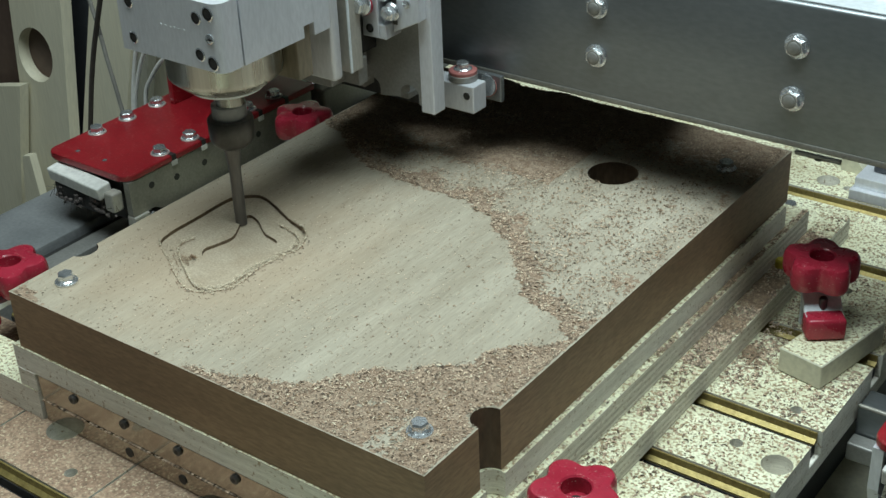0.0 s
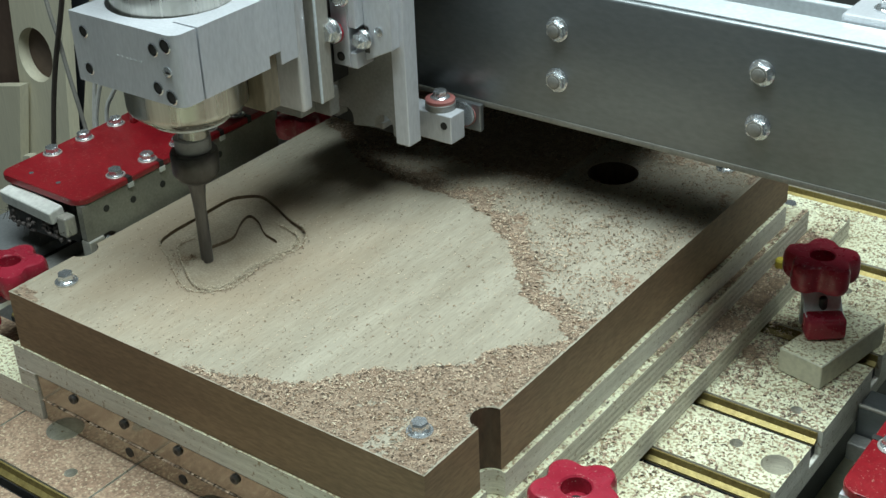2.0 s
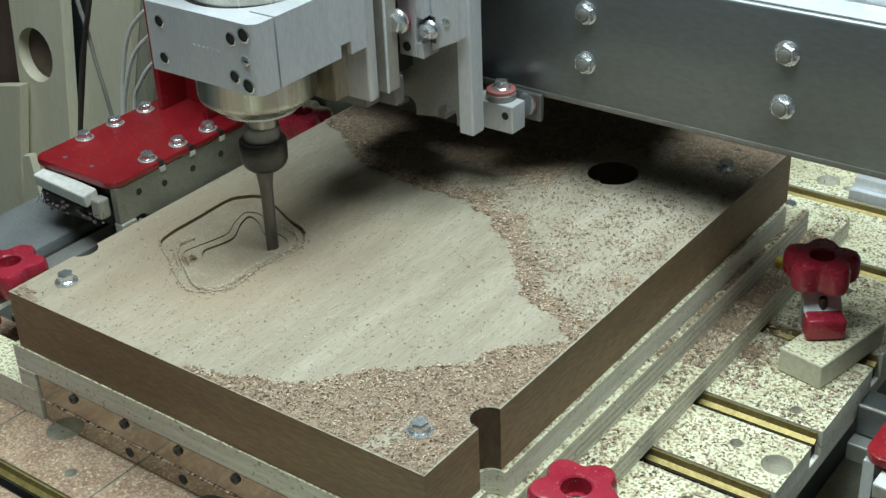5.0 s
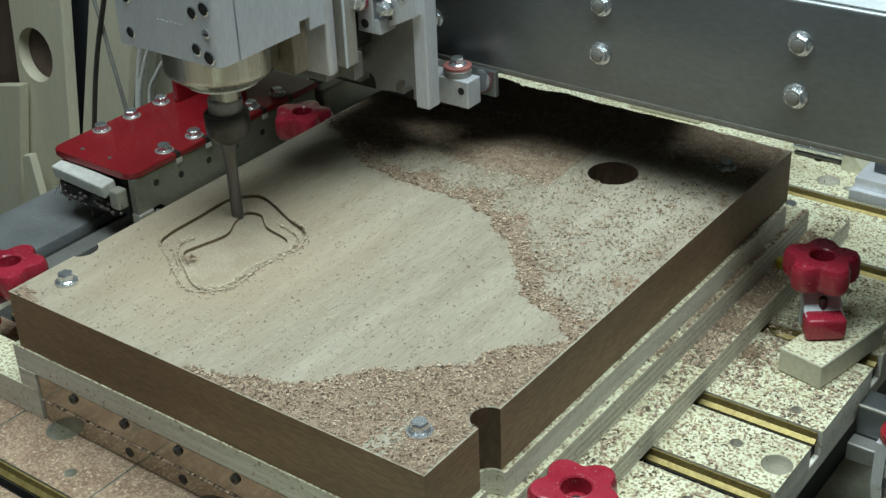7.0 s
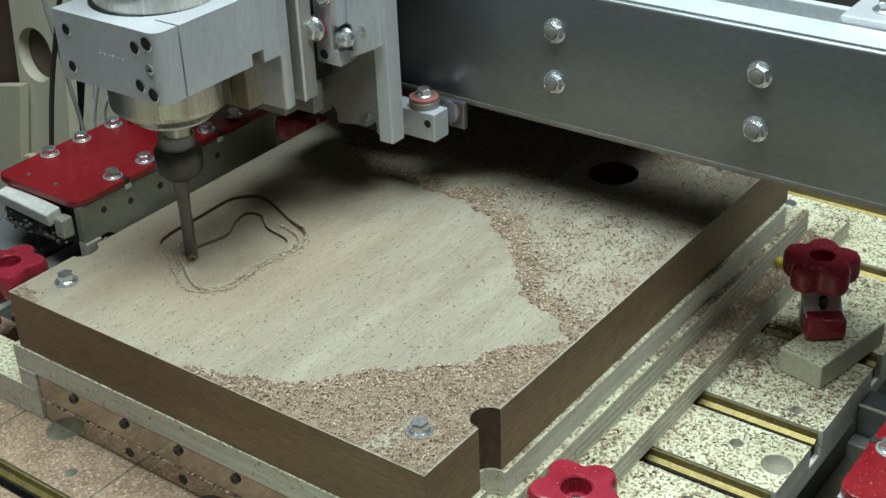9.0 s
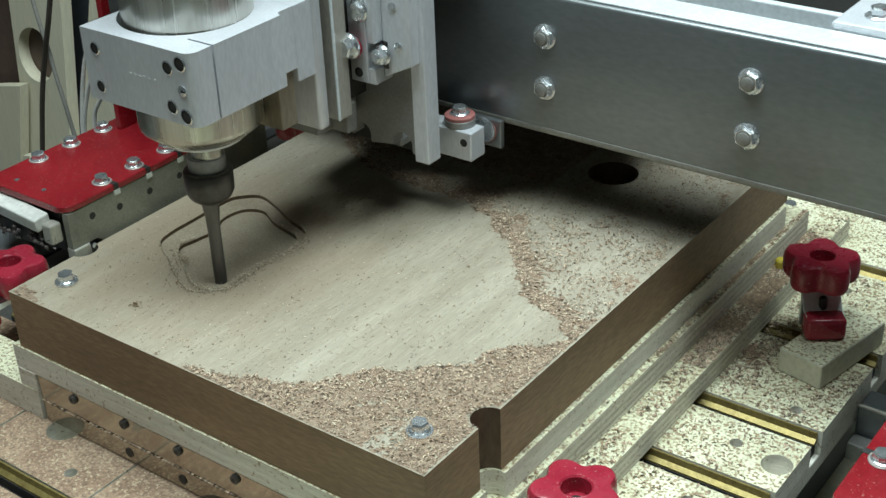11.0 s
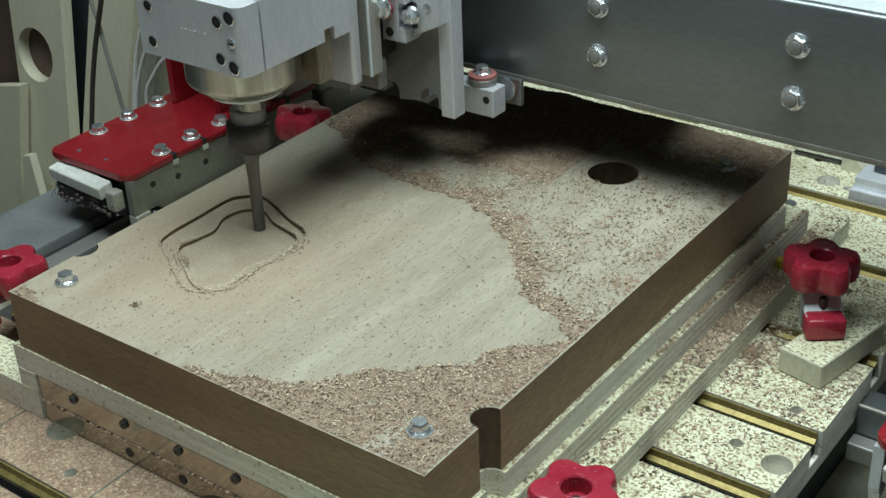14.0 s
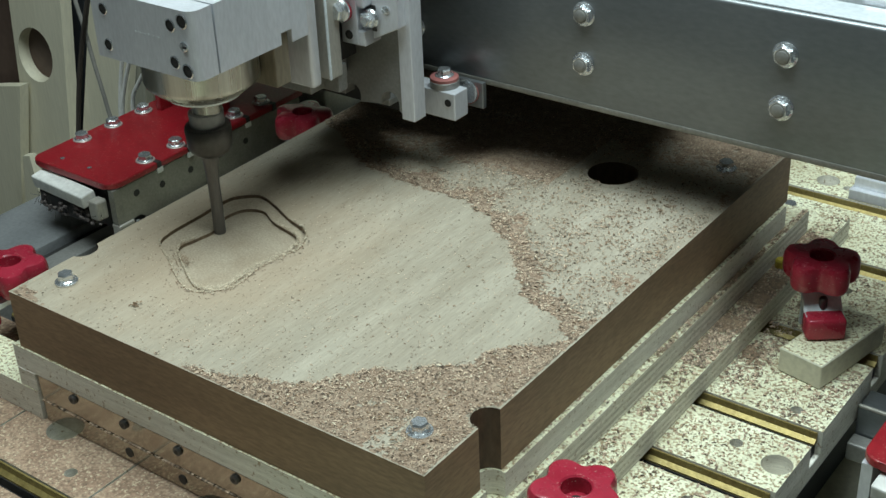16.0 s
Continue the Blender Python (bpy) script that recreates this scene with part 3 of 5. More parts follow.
clamp(-0.0790, 0.3820, -0.0300, 120, BED_Z, "red star-knob clamp in shade behind the blank")


def wood_block():
    m = Matrix.Translation((0.4452, 0.3254, 0)) @ Matrix.Rotation(radians(-11.2), 4, "Z")
    bm = box(-0.0352, 0.0, 0.0, 0.0800, BED_Z + 0.0004, -0.0812, 0.0008, m=m, segments=1)
    for f in bm.faces:
        f.material_index = 0 if f.normal.z > 0.9 else 1
    alone("wood_block", bm, M_BED, (0.44, 0.36, BED_Z), "small plywood block under the clamp, strewn with chips", "wood block", extra=(M_PLY,))


wood_block()

# ---- rails at both sides ----


def rail(x0, flip, label):
    """A box beam with a dark gap and a lighter lip on the bed's side; flip mirrors it."""
    t = thing("side_rail", (x0, 0.3, BENCH_Z), label, "rail", "side rails")

    def strip(a, b, z0, z1, bevel):
        xs = sorted((x0 + flip * a, x0 + flip * b))
        return box(xs[0], xs[1], -0.45, 0.95, z0, z1, bevel)
    part("beam", strip(-0.085, 0.0, BENCH_Z, -0.115, 0.004), M_RAIL, t, "grey steel box beam", smooth=True)
    # the dark gap is filled with a black strip in place of shade
    part("gap_shade", strip(0.0005, 0.012, BENCH_Z, -0.124, 0.001), M_BLACK, t, "black strip added for the shade in the gap")
    if flip < 0:
        up = part("cross_tie", box(0.4672, 0.5320, 0.3450, 0.3700, -0.1490, -0.1180, 0.0015), M_STEEL, t, "grey steel cross tie between rail and bed")
        part("tie_edge", box(0.4672, 0.5320, 0.3448, 0.3475, -0.1185, -0.1160, 0.0008), M_ALU_TAN, up, "bright upper edge of the tie")
        part("cross_tie", box(0.4672, 0.5320, 0.3300, 0.3440, -0.1545, -0.1400, 0.0015), M_ALU_DULL, t, "dull metal strip under the tie")
    part("lip", strip(0.0125, 0.034, BENCH_Z, -0.119, 0.002), M_ALU_DULL, t, "dull aluminium lip", smooth=True)
    return t


rail(-0.215, 1, "grey steel side rail with dull aluminium lip")
rail(0.567, -1, "dark grey steel side rail beside the bed")

# ---- gantry: beam across the machine on two red end plates ----
GY = 0.348
GANTRY = thing("gantry", (0.18, 0.36, -0.1), "dark steel gantry beam on red enamelled end plates", "gantry")


def gantry():
    t = GANTRY
    bm = box(-0.20, 0.575, GY, GY + 0.0305, 0.0668, 0.1662, 0.003, segments=3)
    part("beam", bm, M_STEEL, t, "dark grey brushed steel box beam", smooth=True)
    # paler band, set slightly proud of the beam's lower edge
    part("lower_lip", box(-0.20, 0.575, GY - 0.0006, GY + 0.0015, 0.0666, 0.0708, 0.0005), M_SIDE, t, "pale band along the beam's lower edge", smooth=True)
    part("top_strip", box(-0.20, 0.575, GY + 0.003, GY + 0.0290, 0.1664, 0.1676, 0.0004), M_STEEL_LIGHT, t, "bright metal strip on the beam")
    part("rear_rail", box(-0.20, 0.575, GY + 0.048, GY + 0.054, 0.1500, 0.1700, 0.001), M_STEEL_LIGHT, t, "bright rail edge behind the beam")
    part("rear_plate", box(-0.20, 0.575, GY + 0.031, GY + 0.09, 0.1380, 0.1480, 0.001), M_RAIL, t)
    # added plate that blocks lamp and bounce light below the gantry
    part("shade_plate", box(-0.20, 0.285, GY + 0.031, GY + 0.185, 0.0690, 0.0780, 0.001), M_BLACK, t, "black plate added to deepen the shade under the gantry")
    br = part("end_bracket", box(0.4300, 0.475, GY + 0.031, GY + 0.095, 0.1490, 0.1720, 0.002), M_ALU, t, "machined aluminium bearing bracket")
    part("bolt", hex_head(0.0062, 0.005, 0.009, 0.002, None, (0.452, GY + 0.052, 0.172)), M_ZINC, br)
    for x in (0.2473, 0.3959, 0.0987):
        for z in (0.1005, 0.1372):
            nut = part("lock_nut", hex_head(0.0074, 0.0036, 0.0087, 0.0016, None, (x, GY, z), "y", turn=0.3 + x), M_ZINC, t, "zinc hex nut on its bolt end")
            part("bolt_end", lathe([(0.0052, 0.0050), (0.0052, 0.0054), (0.0042, 0.0054), (0.0042, 0.0062), (0.0036, 0.0066)], 20, (x, GY, z), "y"), M_ALU_DULL, nut, "dull bolt end", smooth=True)
    for side, x0, x1 in ((-1, -0.2560, -0.1480), (1, 0.5140, 0.622)):
        zt, zb = -0.0520, -0.0580
        ys, ye, c = 0.2275, 0.475, 0.012
        pl = part("end_plate", prism([(x0 + c, ys), (x1 - c, ys), *circle(x1 - c, ys + c, c, 6, -90, 0), (x1, ye), (x0, ye), *circle(x0 + c, ys + c, c, 6, 180, 270)], zb, zt), M_RED, t, "red enamelled plate with dust", smooth=False)
        bevel_plate(pl)
        xi, xo = (x1 - 0.013, x0 + 0.011) if side < 0 else (x0 + 0.013, x1 - 0.011)
        for y in (0.2800, 0.3172, 0.3552, 0.3932, 0.4300):
            for x in (xi, xo):
                bolt = part("plate_bolt", hex_head(0.0064, 0.0046, 0.0072, 0.0010, None, (x, y, zt + 0.0012), turn=y * 9), M_ZINC, pl, "zinc hex bolt")
                part("washer", lathe([(0.0086, 0), (0.0087, 0.0007), (0.0082, 0.0012)], 28, (x, y, zt)), M_WASHER, bolt, "dusty zinc washer", smooth=True)
            ws, we = (x1 - 0.0062, x1 + 0.0004) if side < 0 else (x0 - 0.0004, x0 + 0.0062)
            part("edge_slot", box(ws, we, y + 0.0014, y + 0.0064, zb - 0.0002, zt + 0.0004), M_BLACK, pl, "dark slot in the plate's edge")
        for x in (x0 + 0.028, x0 + 0.064):
            part("stud_end", lathe([(0.0022, 0), (0.0022, 0.0006)], 14, (x, 0.2425, zt)), M_ZINC, pl)
        # truck below the plate
        xa, xb = (x1 - 0.008, x1 - 0.001) if side < 0 else (x0 + 0.001, x0 + 0.008)
        blk = bmesh.new()
        prof = [(0.2300, -0.0585), (0.2300, -0.0900), (0.2360, -0.1060), (0.2440, -0.0920), (0.2560, -0.0920), (0.2660, -0.0990), (0.47, -0.0990), (0.47, -0.0585)]
        lo = [blk.verts.new((xa, y, z)) for y, z in prof]
        hi = [blk.verts.new((xb, y, z)) for y, z in prof]
        blk.faces.new(lo)
        blk.faces.new(hi)
        for i in range(len(prof)):
            j = (i + 1) % len(prof)
            blk.faces.new((lo[i], lo[j], hi[j], hi[i]))
        # the left plate and truck are coloured darker than the right ones
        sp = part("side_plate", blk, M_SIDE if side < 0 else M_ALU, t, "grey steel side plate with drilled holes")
        xf = xb if side < 0 else xa
        for y, z in ((0.2551, -0.070), (0.2849, -0.0745), (0.3199, -0.0745), (0.3561, -0.0745), (0.392, -0.0745)):
            h = part("drilled_hole", lathe([(0.0031, -0.0004), (0.0031, 0.0004)], 16, (xf, y, z), "x"), M_BLACK, sp)
        for y in (0.2800, 0.3172, 0.3552, 0.3932):
            part("shim", box(xf - 0.001, xf + 0.0016, y + 0.001, y + 0.0075, -0.0620, -0.0570, 0.0003), M_PLASTIC_WHITE, sp, "white shim tab")
        mid = (x0 + x1) / 2
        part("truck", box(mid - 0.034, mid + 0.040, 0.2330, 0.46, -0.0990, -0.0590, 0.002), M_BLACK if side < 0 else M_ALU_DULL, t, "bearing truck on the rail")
        tilt = Matrix.Translation((mid, 0.2225, -0.068)) @ Matrix.Rotation(radians(-4), 4, "Z") @ Matrix.Rotation(radians(9), 4, "X") @ Matrix.Translation((-mid, -0.2225, 0.068))
        w = part("wiper", box(mid - 0.042, mid + 0.032, 0.2150, 0.2300, -0.0735, -0.0612, 0.0015, m=tilt), M_PLASTIC_WHITE, t, "off-white wiper block")
        brush = part("brush", box(mid - 0.038, mid + 0.026, 0.2190, 0.2290, -0.0930, -0.0742, 0.003), M_BLACK, w, "black brush under the wiper")
        part("brush_end", box(mid + 0.0325, mid + 0.0445, 0.2170, 0.2290, -0.0850, -0.0665, 0.002), M_ALU_TAN, w, "dusty metal brush holder")
        rng = random.Random(21)
        hair = bmesh.new()
        for k in range(80):
            x, y, z = rng.uniform(mid - 0.040, mid + 0.046), rng.uniform(0.2165, 0.2215), rng.uniform(-0.088, -0.074)
            dx, dy, dz = rng.gauss(0, 0.003), -abs(rng.gauss(0.0015, 0.0015)), rng.gauss(-0.005, 0.004)
            wd = rng.uniform(0.0002, 0.0005)
            base = [hair.verts.new((x + wd * math.cos(q), y, z + wd * math.sin(q))) for q in (0, 2.1, 4.2)]
            end = [hair.verts.new((x + dx + wd * 0.6 * math.cos(q), y + dy, max(z + dz, -0.1135) + wd * 0.6 * math.sin(q))) for q in (0, 2.1, 4.2)]
            for i in range(3):
                hair.faces.new((base[i], base[(i + 1) % 3], end[(i + 1) % 3], end[i]))
        tagged(part("bristles", hair, M_CABLE, w, "tangled dark bristles caked with dust"), kind="stuff")
        lint = bmesh.new()
        for k in range(34):
            x, q = rng.uniform(mid - 0.038, mid + 0.046), rng.uniform(0.0010, 0.0028)
            bmesh.ops.create_icosphere(lint, subdivisions=1, radius=q, matrix=Matrix.Translation((x, rng.uniform(0.2165, 0.219), rng.uniform(-0.092, -0.076))) @ Matrix.Diagonal((1.3, 0.8, 0.8, 1)))
        tagged(part("lint", lint, M_LINT, w, "grey lint and chips caught in the brush"), kind="stuff")
        if side < 0:
            foot = part("foot_block", box(x1 - 0.010, x1 + 0.0012, 0.2300, 0.2470, -0.1090, -0.0920, 0.0012), M_ALU_TAN, t, "small dusty metal foot under the side plate")
            part("foot_screw", lathe([(0.0026, 0), (0.0026, 0.0018), (0.0018, 0.0022)], 14, (x1 + 0.0010, 0.2500, -0.0960), "x"), M_ZINC, foot, smooth=True)
        # upright of the end frame
        xu = -0.2360 if side < 0 else 0.565
        up = part("upright", box(xu, xu + 0.0065, 0.3640, 0.455, zt, 0.26, 0.001), M_RED, t, "red enamelled upright plate")
        xv = xu + 0.055
        part("gusset", box(xu + 0.0066, xv, 0.395, 0.402, zt, 0.26, 0.001), M_RED, up)
        part("gusset", box(xv, xv + 0.0065, 0.3690, 0.402, zt, 0.05, 0.001), M_RED, up)


def bevel_plate(ob):
    bm = bmesh.new()
    bm.from_mesh(ob.data)
    top = [e for e in bm.edges if len(e.link_faces) == 2 and e.calc_face_angle(0) > 1.2]
    bmesh.ops.bevel(bm, geom=top, offset=0.0012, segments=2, profile=0.5, affect="EDGES")
    bm.to_mesh(ob.data)
    bm.free()


gantry()


def gantry_cables():
    t = GANTRY
    part("cable", tube([(-0.362, 0.43, 0.10), (-0.389, 0.43, 0.030), (-0.401, 0.43, -0.0009), (-0.4222, 0.43, -0.0524), (-0.4379, 0.43, -0.0985), (-0.4521, 0.43, -0.1495), (-0.466, 0.43, -0.20)], 0.0029), M_CABLE, t, "dark brown cable", smooth=True)
    part("cable", tube([(-0.437, 0.435, 0.09), (-0.428, 0.435, 0.03), (-0.4224, 0.435, -0.0047), (-0.4166, 0.435, -0.0289), (-0.4112, 0.435, -0.0632), (-0.4049, 0.435, -0.0947), (-0.3996, 0.435, -0.1236), (-0.392, 0.435, -0.16)], 0.0024), M_GREY_CABLE, t, "thin grey cable", smooth=True)
    part("cable", tube([(-0.245, 0.40, 0.045), (-0.2847, 0.40, 0.0223), (-0.3127, 0.40, -0.0122), (-0.3351, 0.40, -0.0842), (-0.34, 0.40, -0.14)], 0.0022), M_WHITE_CABLE, t, "white cable", smooth=True)
    part("cable", tube([(-0.246, 0.40, 0.02), (-0.2799, 0.40, 0.0001), (-0.3083, 0.40, -0.0292), (-0.3315, 0.40, -0.0834), (-0.336, 0.40, -0.13)], 0.0022), M_WHITE_CABLE, t, "white cable", smooth=True)
    part("cable", tube([(-0.252, 0.40, -0.01), (-0.2814, 0.40, -0.0296), (-0.3009, 0.40, -0.0518), (-0.3139, 0.40, -0.0732), (-0.32, 0.40, -0.12)], 0.0022), M_WHITE_CABLE, t, "white cable", smooth=True)


gantry_cables()

# ---- spindle carriage ----
AX, AY = 0.0607, 0.1612
CARRIAGE = thing("spindle_carriage", (AX, 0.25, 0.0), "aluminium spindle carriage with clamped router spindle and bit", "router spindle")


def carriage():
    t = CARRIAGE
    # clamp block with a slit and a bored seat
    x0, x1, y0, y1, z0, z1 = 0.0245, 0.1172, 0.1100, 0.2185, 0.1415, 0.1872
    bx, by = AX + 0.0020, AY + 0.0014
    r = 0.0075
    bore = circle(bx - 0.0010, by - 0.0010, 0.0416, 48)
    front = [(x0, y0), (x1 - r, y0), *circle(x1 - r, y0 + r, r, 8, -90, 0), (x1, 0.1276), (x1 - 0.0200, 0.1276), (x1 - 0.0200, 0.1292), (x1, 0.1292), (x1, 0.1862),
             *circle(x1, 0.1912, 0.0050, 6, 270, 180), (x1 - 0.0050, 0.2020), (x0, 0.2020)]
    own = prism(front, 0.1470, z1, [bore])
    low = [(x0, y0), (x1 - r, y0), *circle(x1 - r, y0 + r, r, 8, -90, 0), (x1, 0.1276), (x1 - 0.0200, 0.1276), (x1 - 0.0200, 0.1292), (x1, 0.1292), (x1, 0.1862), (x0, 0.1862)]
    prism(low, z0, 0.1470, [circle(bx - 0.0010, by - 0.0010, 0.0206, 48)], own)
    clampb = part("clamp_block", own, M_ALU, t, "machined aluminium clamp block with slit")
    part("block_back", box(x0, x1 - 0.0052, 0.2022, y1, 0.1372, z1, 0.0006), M_ALU, clampb)
    for x, z, r in ((0.0357, 0.1755, 0.0036), (0.0357, 0.1511, 0.0036), (0.0976, 0.1757, 0.0038), (0.1085, 0.1802, 0.0042), (0.0974, 0.1513, 0.0038), (0.1083, 0.1475, 0.0042)):
        part("bolt_hole", lathe([(r, -0.0003), (r, 0.0002)], 22, (x, y0, z), "y"), M_BLACK, clampb, "dark counterbored hole")
        part("cap_screw", lathe([(r * 0.72, -0.0003), (r * 0.72, 0.0003)], 18, (x + r * 0.12, y0, z + r * 0.10), "y"), M_COLLET, clampb, "dark socket screw in its bore")
        ring = bmesh.new()
        n = 24
        a = [ring.verts.new((x + r * 1.20 * math.cos(2 * math.pi * i / n), y0 - 0.0002, z + r * 1.20 * math.sin(2 * math.pi * i / n))) for i in range(n)]
        b = [ring.verts.new((x + r * math.cos(2 * math.pi * i / n), y0 - 0.0007, z + r * math.sin(2 * math.pi * i / n))) for i in range(n)]
        for i in range(n):
            ring.faces.new((a[i], a[(i + 1) % n], b[(i + 1) % n], b[i]))
        part("chamfer", ring, M_ZINC, clampb, "bright chamfer of the hole", smooth=True)
    scr = part("set_screw", lathe([(0.0034, -0.0003), (0.0034, 0.0006), (0.0026, 0.0010)], 20, (0.1080, y0, 0.1637), "y"), M_ZINC, clampb, "bright slotted screw", smooth=True)
    part("slot", box(0.1078, 0.1108, y0 - 0.0014, y0 - 0.0009, 0.1631, 0.1645), M_BLACK, scr)
    rng = random.Random(3)
    for k in range(6):
        x = 0.0640 + k * 0.0040 + rng.uniform(0, 0.001)
        part("faint_mark", box(x, x + 0.0010, y0 - 0.0003, y0 + 0.0005, 0.1653, 0.1653 + rng.uniform(0.0005, 0.0012)), M_STEEL_LIGHT, clampb)
    part("clamp_back", box(0.0250, 0.1080, 0.1875, 0.2020, 0.1080, 0.1468, 0.001), M_TARNISH, t, "brownish tarnished plate below the clamp")
    # spindle, collet, bit
    part("spindle_body", lathe([(0.0200, 0.1056), (0.0262, 0.1057), (0.0276, 0.1068), (0.0300, 0.1078), (0.0380, 0.1142), (0.0398, 0.1162), (0.0402, 0.1185), (0.0402, 0.44)], 72, (bx, by, 0)), M_SPINDLE, t, "steel spindle housing with painted reflection bands", smooth=True)
    part("nose_ring", lathe([(0.0135, 0.1040), (0.0258, 0.1042), (0.0262, 0.1056)], 56, (bx, by, 0)), M_STEEL_LIGHT, t, "bright ring under the spindle", smooth=True)
    part("spindle_shaft", lathe([(0.0105, 0.080), (0.0105, 0.1048)], 40, (bx, by, 0)), M_SPINDLE, t, "bright spindle shaft", smooth=True)
    bx, by = AX + 0.0010, AY + 0.0007
    nut = part("collet_nut", lathe([(0.0075, 0.0585), (0.0108, 0.0590), (0.0140, 0.0618), (0.0160, 0.0660), (0.0163, 0.0790), (0.0157, 0.0806), (0.0128, 0.0810)], 48, (bx, by, 0)), M_COLLET, t, "dark collet nut", smooth=True)
    part("collet_neck", lathe([(0.0122, 0.0806), (0.0124, 0.0905), (0.0114, 0.0912)], 40, (bx, by, 0)), M_RAIL, t, "grey threaded collet neck", smooth=True)
    part("bright_rim", lathe([(0.0150, 0.0803), (0.0152, 0.0808), (0.0136, 0.0813)], 48, (bx, by, 0)), M_BIT, nut, "brighter rim on top of the nut", smooth=True)
    bm = lathe([(0.0036, -0.0050), (0.0043, -0.0046), (0.0043, 0.036), (0.0048, 0.046), (0.0058, 0.054), (0.0070, 0.060)], 40, (AX, AY, 0))
    part("router_bit", bm, M_BIT, t, "straight steel router bit", smooth=True)
    # z slide behind the clamp
    part("slide_plate", box(0.0100, 0.1120, 0.2188, 0.2285, 0.0965, 0.40, 0.0026, segments=3), M_ALU, t, "aluminium slide plate", smooth=True)
    part("slide_rail", box(0.1000, 0.1145, 0.2345, 0.2475, 0.0984, 0.40, 0.0008), M_ALU_TAN, t, "slide rail with a bright edge")
    part("rail_edge", box(0.1135, 0.1149, 0.2338, 0.2358, 0.0986, 0.40, 0.0004), M_STEEL_LIGHT, t, "bright strip along the rail's edge")
    part("slide_shoe", box(0.0960, 0.1125, 0.2440, 0.2540, 0.0850, 0.1050, 0.0008), M_ALU_DULL, t, "dull slide shoe below the rail")
    part("slide_back", box(0.0150, 0.0990, 0.2290, 0.2700, 0.0860, 0.40, 0.001), M_ALU_DULL, t)
    # solid black box in place of the shade behind the rail
    part("slide_gap_shade", box(0.0992, 0.1086, 0.2480, 0.2700, 0.1060, 0.40), M_BLACK, t, "black box standing for the shaded gap behind the slide rail")
    rl = part("guide_roller", lathe([(0.0078, 0), (0.0078, 0.003), (0.0072, 0.0035)], 30, (0.1135, 0.2540, 0.1440), "y"), M_KNOB, t, "red guide washer", smooth=True)
    part("roller_bolt", hex_head(0.0068, 0.005, 0.0090, 0.003, None, (0.1140, 0.2500, 0.1460), "y", turn=0.2), M_ZINC, rl, "zinc hex bolt")
    # bearing block with ledge
    b = part("bearing_block", box(0.1090, 0.1240, 0.2554, 0.2735, 0.1195, 0.40, 0.0008), M_ALU, t, "machined aluminium bearing block")
    part("ledge", box(0.1242, 0.1300, 0.2554, 0.2735, 0.1195, 0.1305, 0.0008), M_ALU, b)
    part("shoulder", box(0.1242, 0.1305, 0.2554, 0.2735, 0.1480, 0.40, 0.0008), M_ALU, b)
    part("ledge_screw", hex_head(0.0058, 0.0050, 0.0068, 0.0026, None, (0.1316, 0.2625, 0.1392), "y", turn=0.2, bore=0.0034), M_ZINC, b, "zinc adjuster screw")
    part("upper_screw", hex_head(0.0062, 0.0030, 0.0076, 0.0016, None, (0.1192, 0.2554, 0.1694), "y", turn=0.5), M_ZINC, b, "dented zinc hex screw")
    for x, z, rr in ((0.1133, 0.1383, 0.0030), (0.1160, 0.1262, 0.0033)):
        h = part("bolt_hole", lathe([(rr, -0.0003), (rr, 0.0004)], 18, (x, 0.2554, z), "y"), M_BLACK, b, "dark bolt hole")
        part("bore_screw", lathe([(rr * 0.62, -0.0003), (rr * 0.62, 0.0006)], 16, (x + 0.0004, 0.2554, z - 0.0002), "y"), M_COLLET, h)
    face = [(0.1306, 0.1228), (0.1534, 0.1342), (0.1560, 0.40), (0.1306, 0.40)]
    bm = bmesh.new()
    lo, hi = ([bm.verts.new((x, y, z)) for x, z in face] for y in (0.2640, 0.2736))
    bm.faces.new(lo)
    bm.faces.new(hi[::-1])
    for i in range(4):
        bm.faces.new((lo[i], lo[(i + 1) % 4], hi[(i + 1) % 4], hi[i]))
    bmesh.ops.bevel(bm, geom=bm.edges[:], offset=0.0007, segments=2, profile=0.5, affect="EDGES")
    ch = part("side_cheek", bm, M_ALU, t, "machined aluminium cheek with slanted foot")
    for x, z in ((0.1437, 0.1461), (0.1402, 0.1725)):
        part("cap_screw", lathe([(0.0032, -0.0002), (0.0032, 0.0010), (0.0024, 0.0012)], 20, (x, 0.2640, z), "y"), M_ZINC, ch, smooth=True)
    # shadow line laid on the cheek as a thin dark strip
    part("cheek_shade", box(0.1305, 0.1345, 0.2633, 0.2650, 0.1290, 0.1480, 0.0006), M_COLLET, ch, "dark strip for the shadow line beside the adjuster screw")
    # main carriage plate with arched cut-outs in its lower edge
    prof = [(0.0760, 0.40), (0.0760, 0.0690)]
    for xc, r in ((0.0990, 0.0075), (0.1340, 0.0085)):
        prof += [(xc - r, 0.0690)] + [(xc - r * math.cos(math.pi * i / 10), 0.0715 + r * math.sin(math.pi * i / 10)) for i in range(11)] + [(xc + r, 0.0660)]
    prof += [(0.1570, 0.0640), (0.1570, 0.40)]
    bm = bmesh.new()
    f = [bm.verts.new((x, 0.2740, z)) for x, z in prof]
    k = [bm.verts.new((x, 0.2850, z)) for x, z in prof]
    tri = tess([[(x, z) for x, z in prof]])
    for a, c, d in tri:
        bm.faces.new((f[a], f[c], f[d]))
        bm.faces.new((k[a], k[c], k[d]))
    for i in range(len(prof)):
        j = (i + 1) % len(prof)
        bm.faces.new((f[i], f[j], k[j], k[i]))
    part("carriage_plate", bm, M_ALU_DULL, t, "aluminium carriage plate with arched cut-outs")
